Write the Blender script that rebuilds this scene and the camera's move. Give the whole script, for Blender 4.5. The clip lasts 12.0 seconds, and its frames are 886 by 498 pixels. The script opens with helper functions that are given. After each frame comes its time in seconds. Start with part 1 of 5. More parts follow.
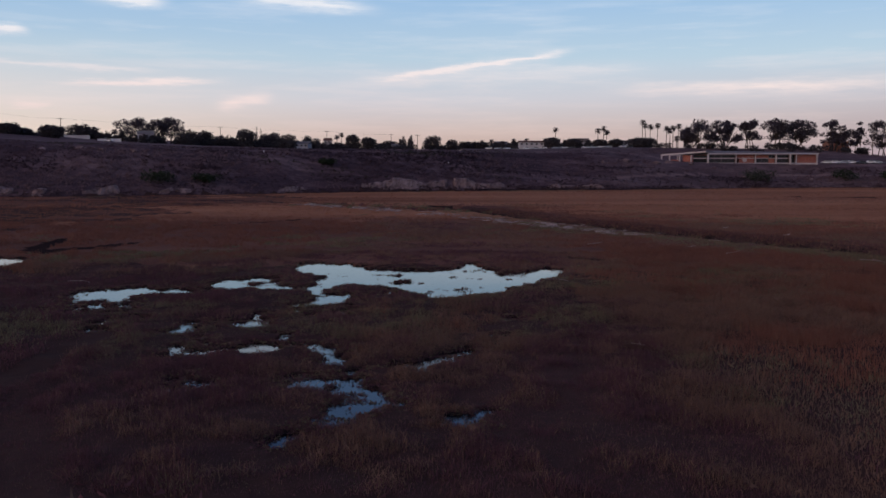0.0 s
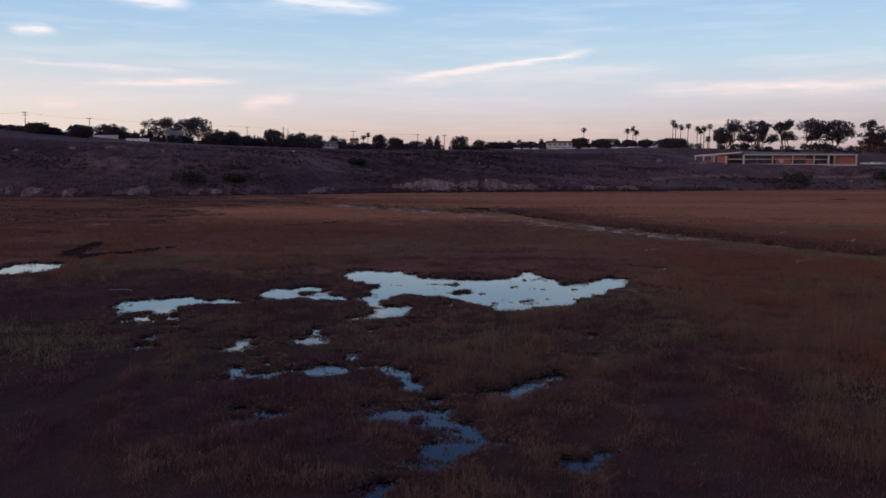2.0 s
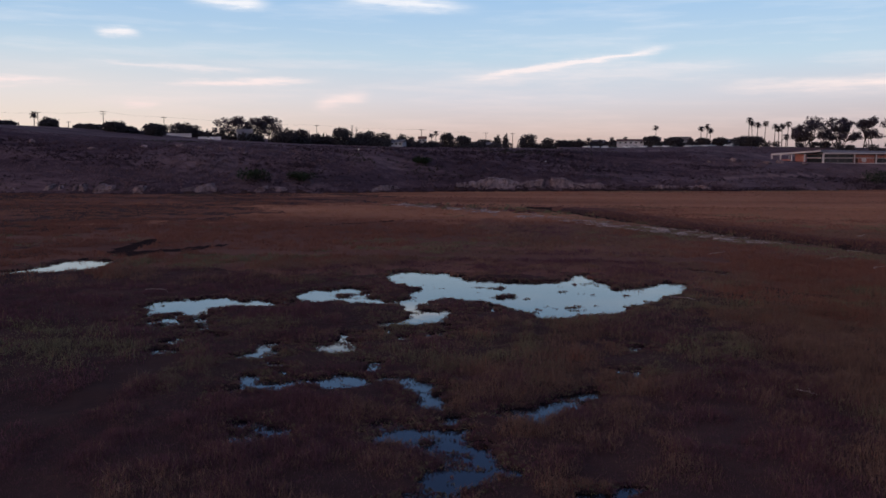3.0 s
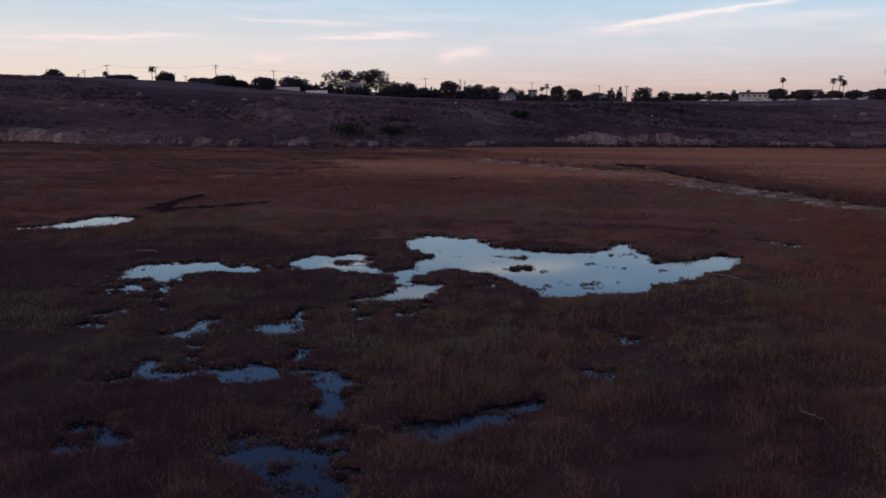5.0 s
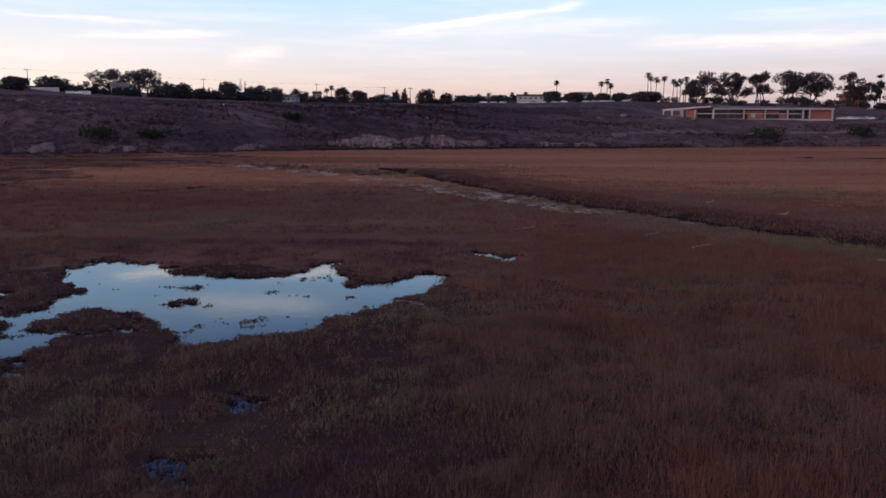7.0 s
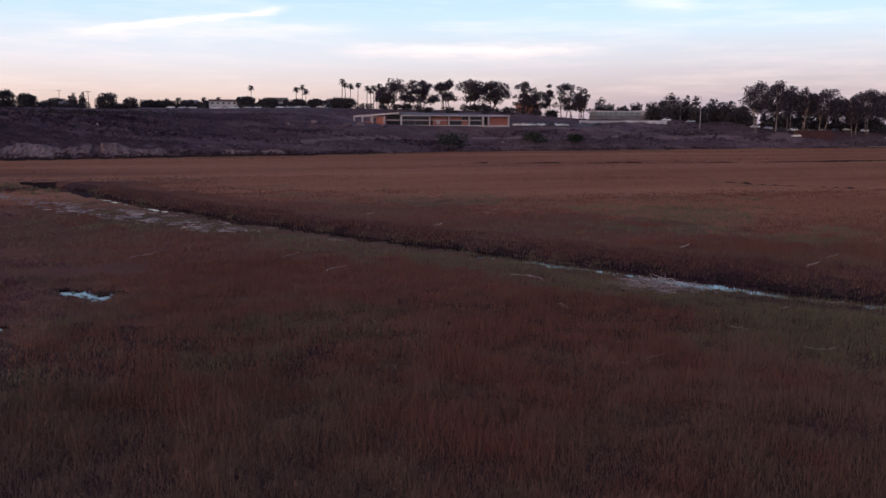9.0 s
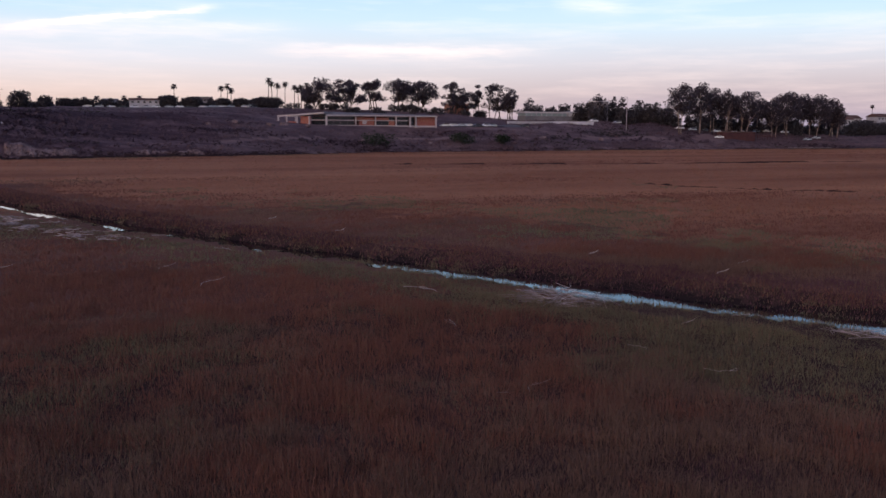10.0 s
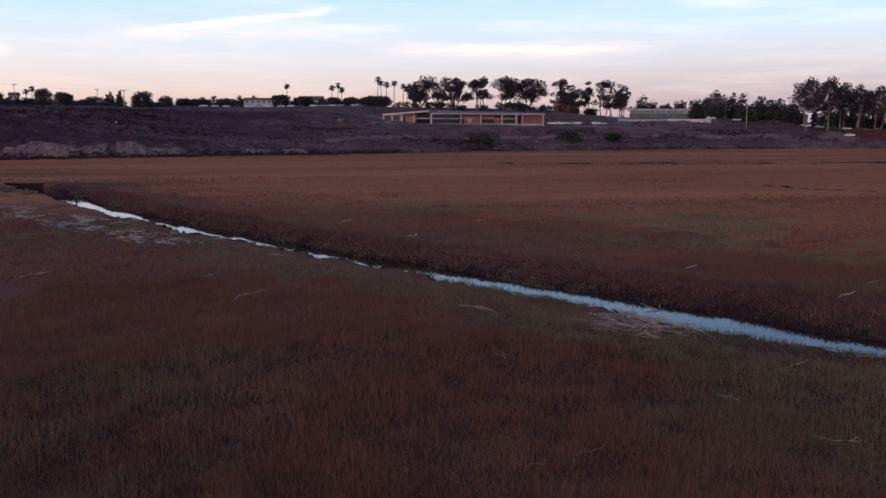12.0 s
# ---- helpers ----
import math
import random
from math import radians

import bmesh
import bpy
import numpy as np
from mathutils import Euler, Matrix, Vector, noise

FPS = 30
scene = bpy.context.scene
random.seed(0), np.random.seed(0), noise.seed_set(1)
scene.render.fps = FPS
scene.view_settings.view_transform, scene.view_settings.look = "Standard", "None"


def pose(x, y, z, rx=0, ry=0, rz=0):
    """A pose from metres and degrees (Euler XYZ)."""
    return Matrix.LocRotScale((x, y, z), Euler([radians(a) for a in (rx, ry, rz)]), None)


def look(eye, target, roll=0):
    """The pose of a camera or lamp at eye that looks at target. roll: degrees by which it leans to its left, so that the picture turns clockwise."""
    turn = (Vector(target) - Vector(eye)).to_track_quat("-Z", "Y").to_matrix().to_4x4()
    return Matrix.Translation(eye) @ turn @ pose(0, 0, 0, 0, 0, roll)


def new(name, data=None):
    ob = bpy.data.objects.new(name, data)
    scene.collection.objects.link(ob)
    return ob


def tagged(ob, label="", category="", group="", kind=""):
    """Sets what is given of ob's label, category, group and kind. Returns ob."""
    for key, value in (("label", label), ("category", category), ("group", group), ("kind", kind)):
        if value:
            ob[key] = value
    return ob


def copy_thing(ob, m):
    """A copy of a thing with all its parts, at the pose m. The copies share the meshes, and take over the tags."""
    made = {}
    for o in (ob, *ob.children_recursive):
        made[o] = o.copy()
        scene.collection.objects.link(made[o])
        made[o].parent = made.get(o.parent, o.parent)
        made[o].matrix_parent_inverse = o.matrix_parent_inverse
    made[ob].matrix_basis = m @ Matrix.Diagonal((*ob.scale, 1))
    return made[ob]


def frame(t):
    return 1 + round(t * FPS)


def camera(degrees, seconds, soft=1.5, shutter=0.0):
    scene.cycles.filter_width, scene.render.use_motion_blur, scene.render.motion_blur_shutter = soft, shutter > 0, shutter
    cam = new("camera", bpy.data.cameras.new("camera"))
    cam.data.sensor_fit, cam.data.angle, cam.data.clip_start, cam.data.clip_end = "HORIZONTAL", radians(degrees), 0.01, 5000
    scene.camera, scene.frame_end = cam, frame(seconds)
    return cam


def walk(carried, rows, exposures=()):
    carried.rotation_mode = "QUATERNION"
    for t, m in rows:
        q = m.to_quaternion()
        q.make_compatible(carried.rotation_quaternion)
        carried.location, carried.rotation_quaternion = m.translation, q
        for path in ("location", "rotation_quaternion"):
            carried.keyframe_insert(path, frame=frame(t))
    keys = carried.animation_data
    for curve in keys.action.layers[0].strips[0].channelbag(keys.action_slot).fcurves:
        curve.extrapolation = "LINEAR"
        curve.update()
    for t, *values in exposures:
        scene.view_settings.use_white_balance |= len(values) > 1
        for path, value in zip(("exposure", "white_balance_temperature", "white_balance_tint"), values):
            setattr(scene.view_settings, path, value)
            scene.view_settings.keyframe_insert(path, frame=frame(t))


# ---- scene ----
cam = camera(54.5, 12.0, soft=1.6)
PATH = [
    (0, (-1.229, 0.457, 10.358), (-1.269, 2.446, 10.158), -0.0),
    (0.5, (-2.744, 1.484, 10.387), (-2.807, 3.473, 10.186), -0.1),
    (1, (-4.071, 2.414, 10.434), (-4.141, 4.402, 10.234), -0.1),
    (1.5, (-4.759, 3.584, 10.471), (-4.843, 5.572, 10.271), -0.1),
    (2, (-4.633, 4.929, 10.563), (-4.724, 6.917, 10.363), 0.1),
    (2.5, (-3.875, 6.643, 10.57), (-3.964, 8.631, 10.37), 0.2),
    (3, (-2.694, 8.405, 10.518), (-2.947, 10.378, 10.314), 0.2),
    (3.2, (-2.134, 9.227, 10.503), (-2.386, 11.201, 10.299), 0.2),
    (4.8, (3.218, 16.447, 10.407), (2.797, 18.378, 10.1), 0.3),
    (5, (3.877, 17.323, 10.403), (3.358, 19.23, 10.094), 0.3),
    (5.5, (5.536, 19.737, 10.42), (5.021, 21.645, 10.111), 0.3),
    (6, (7.131, 22.197, 10.452), (6.64, 24.111, 10.144), 0.3),
    (6.5, (8.8, 24.681, 10.534), (8.544, 26.641, 10.23), 0.4),
    (6.7, (9.533, 25.603, 10.581), (9.368, 27.573, 10.277), 0.3),
    (8.3, (14.812, 31.588, 10.933), (15.162, 33.535, 10.64), 0.2),
    (8.5, (15.802, 32.47, 10.966), (16.273, 34.392, 10.675), 0.3),
    (9, (18.096, 34.435, 10.937), (18.681, 36.326, 10.648), 0.2),
    (9.5, (20.458, 36.31, 10.942), (21.058, 38.196, 10.653), 0.3),
    (10, (22.58, 38.011, 10.868), (23.307, 39.852, 10.581), 0.4),
    (10.5, (24.406, 39.782, 10.724), (25.128, 41.625, 10.438), 0.3),
    (11, (25.793, 41.283, 10.664), (26.38, 43.173, 10.375), 0.3),
    (11.5, (27.06, 42.79, 10.637), (27.64, 44.682, 10.347), 0.3),
    (12, (28.006, 44.197, 10.655), (28.486, 46.116, 10.364), 0.2),
]
EXPOSURES = [(0, -0.08), (0.5, 0.03), (3.2, 0.03), (4.8, -0.08), (5.0, 0.02), (5.5, 0.30), (8.5, 0.38), (12, 0.38)]
walk(cam, [(t, look(eye, target, roll)) for t, eye, target, roll in PATH], EXPOSURES)

world = bpy.data.worlds.new("evening_sky")
scene.world = world
world.use_nodes = True
SUN_AZ, SUN_EL = 232.0, 5.0
GLOW = 1.0


class Nodes:
    """Short-hand for node trees."""

    def __init__(self, tree):
        self.tree = tree

    def add(self, kind, **values):
        node = self.tree.nodes.new(kind)
        for key, value in values.items():
            setattr(node, key, value)
        return node

    def plug(self, value, socket):
        if isinstance(value, bpy.types.NodeSocket):
            self.tree.links.new(value, socket)
        elif value is not None:
            socket.default_value = value

    def math(self, op, a, b=None, c=None, clamp=False):
        node = self.add("ShaderNodeMath", operation=op, use_clamp=clamp)
        for n, value in enumerate((a, b, c)):
            self.plug(value, node.inputs[n])
        return node.outputs[0]

    def noise(self, vector, scale, detail=4.0, rough=0.55):
        node = self.add("ShaderNodeTexNoise")
        self.plug(vector, node.inputs["Vector"])
        node.inputs["Scale"].default_value = scale
        node.inputs["Detail"].default_value = detail
        node.inputs["Roughness"].default_value = rough
        return node.outputs["Fac"]

    def ramp(self, fac, stops):
        node = self.add("ShaderNodeValToRGB")
        self.plug(fac, node.inputs[0])
        els = node.color_ramp.elements
        while len(els) < len(stops):
            els.new(1.0)
        for el, (at, colour) in zip(els, stops):
            el.position, el.color = at, (*colour, 1)
        return node.outputs[0]

    def mix(self, fac, a, b, mode="MIX"):
        node = self.add("ShaderNodeMix", data_type="RGBA", blend_type=mode)
        self.plug(fac, node.inputs[0])
        for value, socket in ((a, node.inputs[6]), (b, node.inputs[7])):
            self.plug((*value, 1) if isinstance(value, tuple) and len(value) == 3 else value, socket)
        return node.outputs[2]

    def stretch(self, vector, scale):
        node = self.add("ShaderNodeVectorMath", operation="MULTIPLY")
        self.plug(vector, node.inputs[0])
        node.inputs[1].default_value = scale
        return node.outputs[0]


def build_sky():
    n = Nodes(world.node_tree)
    way = n.add("ShaderNodeTexCoord").outputs["Generated"]
    split = n.add("ShaderNodeSeparateXYZ")
    n.plug(way, split.inputs[0])
    x, y, z = split.outputs
    deg = 180 / math.pi
    el = n.math("MULTIPLY", n.math("ARCSINE", z), deg)
    az = n.math("MULTIPLY", n.math("ARCTAN2", x, y), deg)
    # dusk gradient, from the pink band at the horizon to the blue overhead
    up = n.math("DIVIDE", el, 90.0, clamp=True)
    base = n.ramp(up, [(0.0, (0.50, 0.345, 0.31)), (0.022, (0.60, 0.475, 0.47)), (0.045, (0.60, 0.59, 0.67)), (0.075, (0.46, 0.60, 0.74)),
                       (0.12, (0.31, 0.50, 0.76)), (0.16, (0.165, 0.30, 0.58)), (0.21, (0.08, 0.15, 0.38)), (0.29, (0.07, 0.11, 0.28)), (0.5, (0.10, 0.12, 0.22)), (1.0, (0.09, 0.10, 0.16))])
    # the mauve shadow of the earth, opposite the set sun
    low = n.math("SUBTRACT", 1.0, n.math("DIVIDE", el, 6.0, clamp=True))
    side = n.math("DIVIDE", n.math("SUBTRACT", az, 2.0), 32.0, clamp=True)
    belt = n.math("MULTIPLY", n.math("MULTIPLY", low, side), 1.0, clamp=True)
    base = n.mix(belt, base, (0.30, 0.26, 0.37))
    # paler and yellower towards the side of the afterglow
    pale = n.math("MULTIPLY", n.math("SUBTRACT", 1.0, n.math("DIVIDE", el, 8.0, clamp=True)), n.math("DIVIDE", n.math("SUBTRACT", -6.0, az), 24.0, clamp=True))
    base = n.mix(n.math("MULTIPLY", pale, 0.66), base, (0.98, 0.84, 0.70))
    # thin streaks of cirrus: from azimuth and elevation, to azimuth and elevation, width, strength
    streaks = [(-5.0, 5.5, 4.6, 6.75, 0.19, 0.95), (2.0, 6.4, 7.0, 7.15, 0.18, 0.7), (-25.0, 4.75, -15.5, 5.15, 0.19, 0.85),
               (-15.8, 3.6, -12.2, 4.2, 0.40, 0.75), (-29.0, 7.8, -26.4, 7.7, 0.22, 0.9), (-27.6, 3.45, -25.3, 3.52, 0.15, 0.5),
               (-43.0, 4.3, -30.4, 4.75, 0.15, 0.8), (-14.5, 10.4, -5.5, 9.8, 0.34, 0.8), (-23.5, 9.9, -18.5, 9.75, 0.3, 0.9), (-29.6, 5.95, -19.0, 5.65, 0.16, 0.45),
               (10.0, 4.7, 27.5, 4.7, 0.32, 0.6), (28.5, 7.8, 33.5, 7.3, 0.5, 0.35), (-8.0, 5.4, 12.0, 5.9, 0.5, 0.32)]
    streaks += [(-20.0, 11.8, -9.0, 12.4, 0.6, 0.5), (-4.0, 13.6, 9.0, 12.6, 0.6, 0.3)]
    wob = n.math("SUBTRACT", n.noise(n.stretch(way, (9.0, 9.0, 60.0)), 2.2, 5.0, 0.6), 0.5)
    fine = n.noise(n.stretch(way, (14.0, 14.0, 130.0)), 3.0, 5.0, 0.65)
    el2 = n.math("MULTIPLY_ADD", wob, 0.9, el)
    total = None
    for a0, e0, a1, e1, wide, much in streaks:
        along = n.math("DIVIDE", n.math("SUBTRACT", az, a0), a1 - a0)
        line = n.math("MULTIPLY_ADD", along, e1 - e0, e0)
        off = n.math("DIVIDE", n.math("SUBTRACT", el2, line), wide)
        bell = n.math("EXPONENT", n.math("MULTIPLY", n.math("MULTIPLY", off, off), -1.0))
        end = n.math("MULTIPLY", n.math("SUBTRACT", along, 0.5), 1.9)
        end = n.math("MULTIPLY", end, end)
        fade = n.math("EXPONENT", n.math("MULTIPLY", n.math("MULTIPLY", end, end), -2.2))
        one = n.math("MULTIPLY", n.math("MULTIPLY", bell, fade), much * 1.3)
        total = one if total is None else n.math("ADD", total, one)
    veil = n.math("MULTIPLY", n.math("SUBTRACT", n.noise(n.stretch(way, (3.0, 3.0, 32.0)), 2.0, 6.0, 0.6), 0.47, clamp=True), 1.25)
    veil = n.math("MULTIPLY", veil, n.math("SUBTRACT", 1.0, n.math("DIVIDE", n.math("SUBTRACT", el, 9.0), 7.0, clamp=True)))
    total = n.math("MULTIPLY", n.math("ADD", total, veil), n.math("ADD", n.math("MULTIPLY", fine, 1.1), 0.35), clamp=True)
    warm = n.ramp(n.math("DIVIDE", el, 14.0, clamp=True), [(0.0, (0.86, 0.62, 0.60)), (0.32, (0.90, 0.74, 0.74)), (0.6, (0.86, 0.85, 0.90)), (1.0, (0.80, 0.84, 0.92))])
    base = n.mix(total, base, warm)
    # the clear afterglow where the sun has gone down, behind the camera
    sky = n.add("ShaderNodeTexSky", sky_type="NISHITA", sun_disc=False)
    sky.sun_elevation, sky.sun_rotation = radians(SUN_EL), radians(SUN_AZ)
    sky_part = n.mix(1.0, sky.outputs[0], (0.022, 0.022, 0.024), "MULTIPLY")
    whole = n.mix(1.0, base, sky_part, "ADD")
    back = n.tree.nodes["Background"]
    n.plug(whole, back.inputs[0])
    back.inputs[1].default_value = GLOW


build_sky()
sun = new("sun", bpy.data.lights.new("sun", "SUN"))
sun.data.energy, sun.data.angle, sun.data.color = 1.25, radians(70), (1.0, 0.67, 0.53)
_az, _el = radians(SUN_AZ), radians(SUN_EL + 4)
sun.matrix_world = look((-60 + 200 * math.sin(_az), 200 * math.cos(_az), 60), (-60 + 200 * math.sin(_az) - math.sin(_az) * math.cos(_el), 200 * math.cos(_az) - math.cos(_az) * math.cos(_el), 60 - math.sin(_el)))


# ---- materials ----
def material(name, colours, scale=1.0, rough=0.85, bump=0.3, fine=8.0, island=0.0, piece=0.0, spec=0.25, metal=0.0, stretch=(1, 1, 1), detail_mix=0.35, thin=0.0):
    """A surface that wanders between colours over two scales, with relief."""
    m = bpy.data.materials.new(name)
    m.use_nodes = True
    n = Nodes(m.node_tree)
    bsdf = m.node_tree.nodes["Principled BSDF"]
    place = n.stretch(n.add("ShaderNodeNewGeometry").outputs["Position"], stretch)
    big = n.noise(place, scale, 3.0)
    small = n.noise(place, scale * fine, 4.0, 0.65)
    fac = n.math("ADD", n.math("MULTIPLY", big, 1 - detail_mix), n.math("MULTIPLY", small, detail_mix))
    steps = len(colours) - 1
    tone = n.ramp(fac, [(0.32 + 0.36 * i / max(steps, 1), c) for i, c in enumerate(colours)])
    if island or piece:
        chance = n.add("ShaderNodeNewGeometry").outputs["Random Per Island"] if island else n.add("ShaderNodeObjectInfo").outputs["Random"]
        much = island or piece
        bright = n.math("MULTIPLY_ADD", chance, 2 * much, 1 - much)
        hsv = n.add("ShaderNodeHueSaturation")
        n.plug(bright, hsv.inputs["Value"])
        n.plug(tone, hsv.inputs["Color"])
        tone = hsv.outputs[0]
    n.plug(tone, bsdf.inputs["Base Color"])
    bsdf.inputs["Roughness"].default_value = rough
    bsdf.inputs["Metallic"].default_value = metal
    bsdf.inputs["Specular IOR Level"].default_value = spec
    if bump:
        b = n.add("ShaderNodeBump")
        b.inputs["Strength"].default_value = bump
        b.inputs["Distance"].default_value = 0.4 / (scale * fine)
        n.plug(small, b.inputs["Height"])
        n.plug(b.outputs[0], bsdf.inputs["Normal"])
    if thin:
        glow = n.add("ShaderNodeBsdfTranslucent")
        blend = n.add("ShaderNodeMixShader")
        blend.inputs[0].default_value = thin
        n.tree.links.new(bsdf.inputs["Base Color"].links[0].from_socket, glow.inputs[0])
        n.tree.links.new(bsdf.outputs[0], blend.inputs[1])
        n.tree.links.new(glow.outputs[0], blend.inputs[2])
        n.tree.links.new(blend.outputs[0], n.tree.nodes["Material Output"].inputs[0])
    return m


def water_material(name, deep, ripple=0.02):
    m = bpy.data.materials.new(name)
    m.use_nodes = True
    n = Nodes(m.node_tree)
    bsdf = m.node_tree.nodes["Principled BSDF"]
    bsdf.inputs["Base Color"].default_value = (*deep, 1)
    bsdf.inputs["Roughness"].default_value = 0.02
    bsdf.inputs["IOR"].default_value = 1.333
    bsdf.inputs["Specular IOR Level"].default_value = 0.5
    place = n.add("ShaderNodeNewGeometry").outputs["Position"]
    b = n.add("ShaderNodeBump")
    b.inputs["Strength"].default_value = ripple
    b.inputs["Distance"].default_value = 0.1
    n.plug(n.noise(place, 1.3, 2.0), b.inputs["Height"])
    n.plug(b.outputs[0], bsdf.inputs["Normal"])
    return m


def brick_material():
    m = bpy.data.materials.new("orange_brick")
    m.use_nodes = True
    n = Nodes(m.node_tree)
    bsdf = m.node_tree.nodes["Principled BSDF"]
    coord = n.add("ShaderNodeTexCoord").outputs["Object"]
    b = n.add("ShaderNodeTexBrick")
    turn = n.add("ShaderNodeMapping")
    turn.inputs["Rotation"].default_value = (radians(90), 0, 0)
    n.plug(coord, turn.inputs[0])
    n.plug(turn.outputs[0], b.inputs["Vector"])
    b.inputs["Color1"].default_value = (0.35, 0.108, 0.082, 1)
    b.inputs["Color2"].default_value = (0.28, 0.082, 0.066, 1)
    b.inputs["Mortar"].default_value = (0.36, 0.24, 0.18, 1)
    b.inputs["Scale"].default_value = 1.0
    b.inputs["Brick Width"].default_value = 0.4
    b.inputs["Row Height"].default_value = 0.2
    b.inputs["Mortar Size"].default_value = 0.012
    n.plug(n.mix(n.math("MULTIPLY", n.noise(coord, 0.4), 0.5), b.outputs[0], (0.29, 0.10, 0.078)), bsdf.inputs["Base Color"])
    bsdf.inputs["Roughness"].default_value = 0.85
    return m


# SOIL is kept dark to stand in for shade between the plants
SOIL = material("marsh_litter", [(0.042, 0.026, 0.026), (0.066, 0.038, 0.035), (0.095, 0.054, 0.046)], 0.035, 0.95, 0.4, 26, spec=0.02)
MUD = material("wet_mud", [(0.026, 0.018, 0.019), (0.042, 0.028, 0.027)], 0.5, 0.95, 0.5, 8, spec=0.0)
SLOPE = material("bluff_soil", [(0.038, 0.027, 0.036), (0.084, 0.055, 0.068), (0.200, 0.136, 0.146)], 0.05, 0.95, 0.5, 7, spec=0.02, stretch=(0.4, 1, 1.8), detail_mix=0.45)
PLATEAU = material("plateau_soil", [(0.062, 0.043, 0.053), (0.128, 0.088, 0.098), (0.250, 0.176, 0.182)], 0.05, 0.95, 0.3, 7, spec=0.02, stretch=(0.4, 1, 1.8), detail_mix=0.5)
WATER = water_material("pond_water", (0.004, 0.006, 0.010))
DRY_SOIL = material("dry_marsh_litter", [(0.200, 0.090, 0.058), (0.325, 0.147, 0.090), (0.430, 0.205, 0.120)], 0.03, 0.95, 0.3, 20, spec=0.02, stretch=(0.22, 1.2, 1), detail_mix=0.2)
RED_SOIL = material("russet_marsh_litter", [(0.118, 0.058, 0.047), (0.172, 0.084, 0.064), (0.230, 0.112, 0.080)], 0.035, 0.95, 0.3, 22, spec=0.02, stretch=(0.35, 1.2, 1), detail_mix=0.2)
LEDGE = material("pale_ledge_grass", [(0.150, 0.100, 0.108), (0.235, 0.165, 0.165)], 0.08, 0.95, 0.3, 10, spec=0.02, stretch=(0.4, 1, 1))
GRASS = [
    material("russet_cordgrass", [(0.172, 0.078, 0.060), (0.240, 0.108, 0.078)], 0.07, 0.9, 0, 16, island=0.16, spec=0.03, thin=0.22),
    material("brown_cordgrass", [(0.160, 0.098, 0.076), (0.225, 0.138, 0.102)], 0.07, 0.9, 0, 16, island=0.16, spec=0.03, thin=0.22),
    material("olive_pickleweed", [(0.145, 0.124, 0.080), (0.208, 0.178, 0.108)], 0.09, 0.9, 0, 16, island=0.16, spec=0.03, thin=0.22),
    material("straw_stalk", [(0.19, 0.115, 0.08), (0.29, 0.18, 0.12)], 0.3, 0.9, 0, 9, island=0.1, spec=0.03),
    material("dry_cordgrass", [(0.235, 0.105, 0.070), (0.400, 0.185, 0.115)], 0.03, 0.9, 0, 20, island=0.10, spec=0.03, thin=0.25, stretch=(0.22, 1.2, 1), detail_mix=0.2),
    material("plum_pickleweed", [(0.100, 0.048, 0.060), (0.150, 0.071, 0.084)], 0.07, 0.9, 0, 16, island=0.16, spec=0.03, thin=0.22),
]
SCRUB = [
    material("grey_sagebrush", [(0.076, 0.049, 0.064), (0.134, 0.088, 0.104)], 0.02, 0.95, 0, 10, island=0.06, spec=0.03, thin=0.5, stretch=(0.35, 1, 1.5)),
    material("dark_scrub", [(0.047, 0.031, 0.041), (0.080, 0.052, 0.062)], 0.02, 0.95, 0, 10, island=0.06, spec=0.03, thin=0.5, stretch=(0.35, 1, 1.5)),
    material("dry_scrub", [(0.145, 0.096, 0.110), (0.240, 0.164, 0.176)], 0.02, 0.95, 0, 10, island=0.06, spec=0.03, thin=0.5, stretch=(0.35, 1, 1.5)),
    material("green_scrub", [(0.052, 0.046, 0.040), (0.074, 0.064, 0.054)], 0.02, 0.95, 0, 10, island=0.06, spec=0.03, thin=0.5, stretch=(0.35, 1, 1.5)),
]
SANDSTONE = material("pale_sandstone", [(0.095, 0.068, 0.076), (0.215, 0.153, 0.158), (0.37, 0.275, 0.275)], 0.16, 0.95, 0.6, 5, stretch=(1.4, 1, 0.35), spec=0.05, detail_mix=0.5)
LEAF_DARK = material("dense_foliage", [(0.056, 0.049, 0.057), (0.094, 0.084, 0.088)], 0.3, 0.8, 0, 6, island=0.4, spec=0.1, thin=0.3)
LEAF_EUC = material("eucalyptus_foliage", [(0.060, 0.049, 0.063), (0.098, 0.080, 0.096)], 0.3, 0.8, 0, 6, island=0.4, spec=0.1, thin=0.3)
LEAF_GREEN = material("green_foliage", [(0.024, 0.034, 0.020), (0.040, 0.054, 0.030)], 0.3, 0.8, 0, 6, island=0.4, spec=0.1, thin=0.3)
BARK = material("brown_bark", [(0.05, 0.035, 0.03), (0.10, 0.075, 0.06)], 0.8, 0.9, 0.5, 8)
PALE_BARK = material("pale_eucalyptus_bark", [(0.17, 0.125, 0.105), (0.34, 0.27, 0.235)], 0.5, 0.85, 0.4, 8, stretch=(1, 1, 0.3))
POLE_WOOD = material("weathered_pole", [(0.08, 0.06, 0.05), (0.14, 0.10, 0.08)], 0.6, 0.9, 0.3, 8)
DRIFT = material("bleached_driftwood", [(0.22, 0.175, 0.165), (0.48, 0.40, 0.385)], 1.0, 0.9, 0.2, 6, island=0.35)
WRACK = material("bleached_wrack", [(0.16, 0.12, 0.115), (0.46, 0.38, 0.37)], 0.4, 0.9, 0, 6, island=0.5)
BRICK = brick_material()
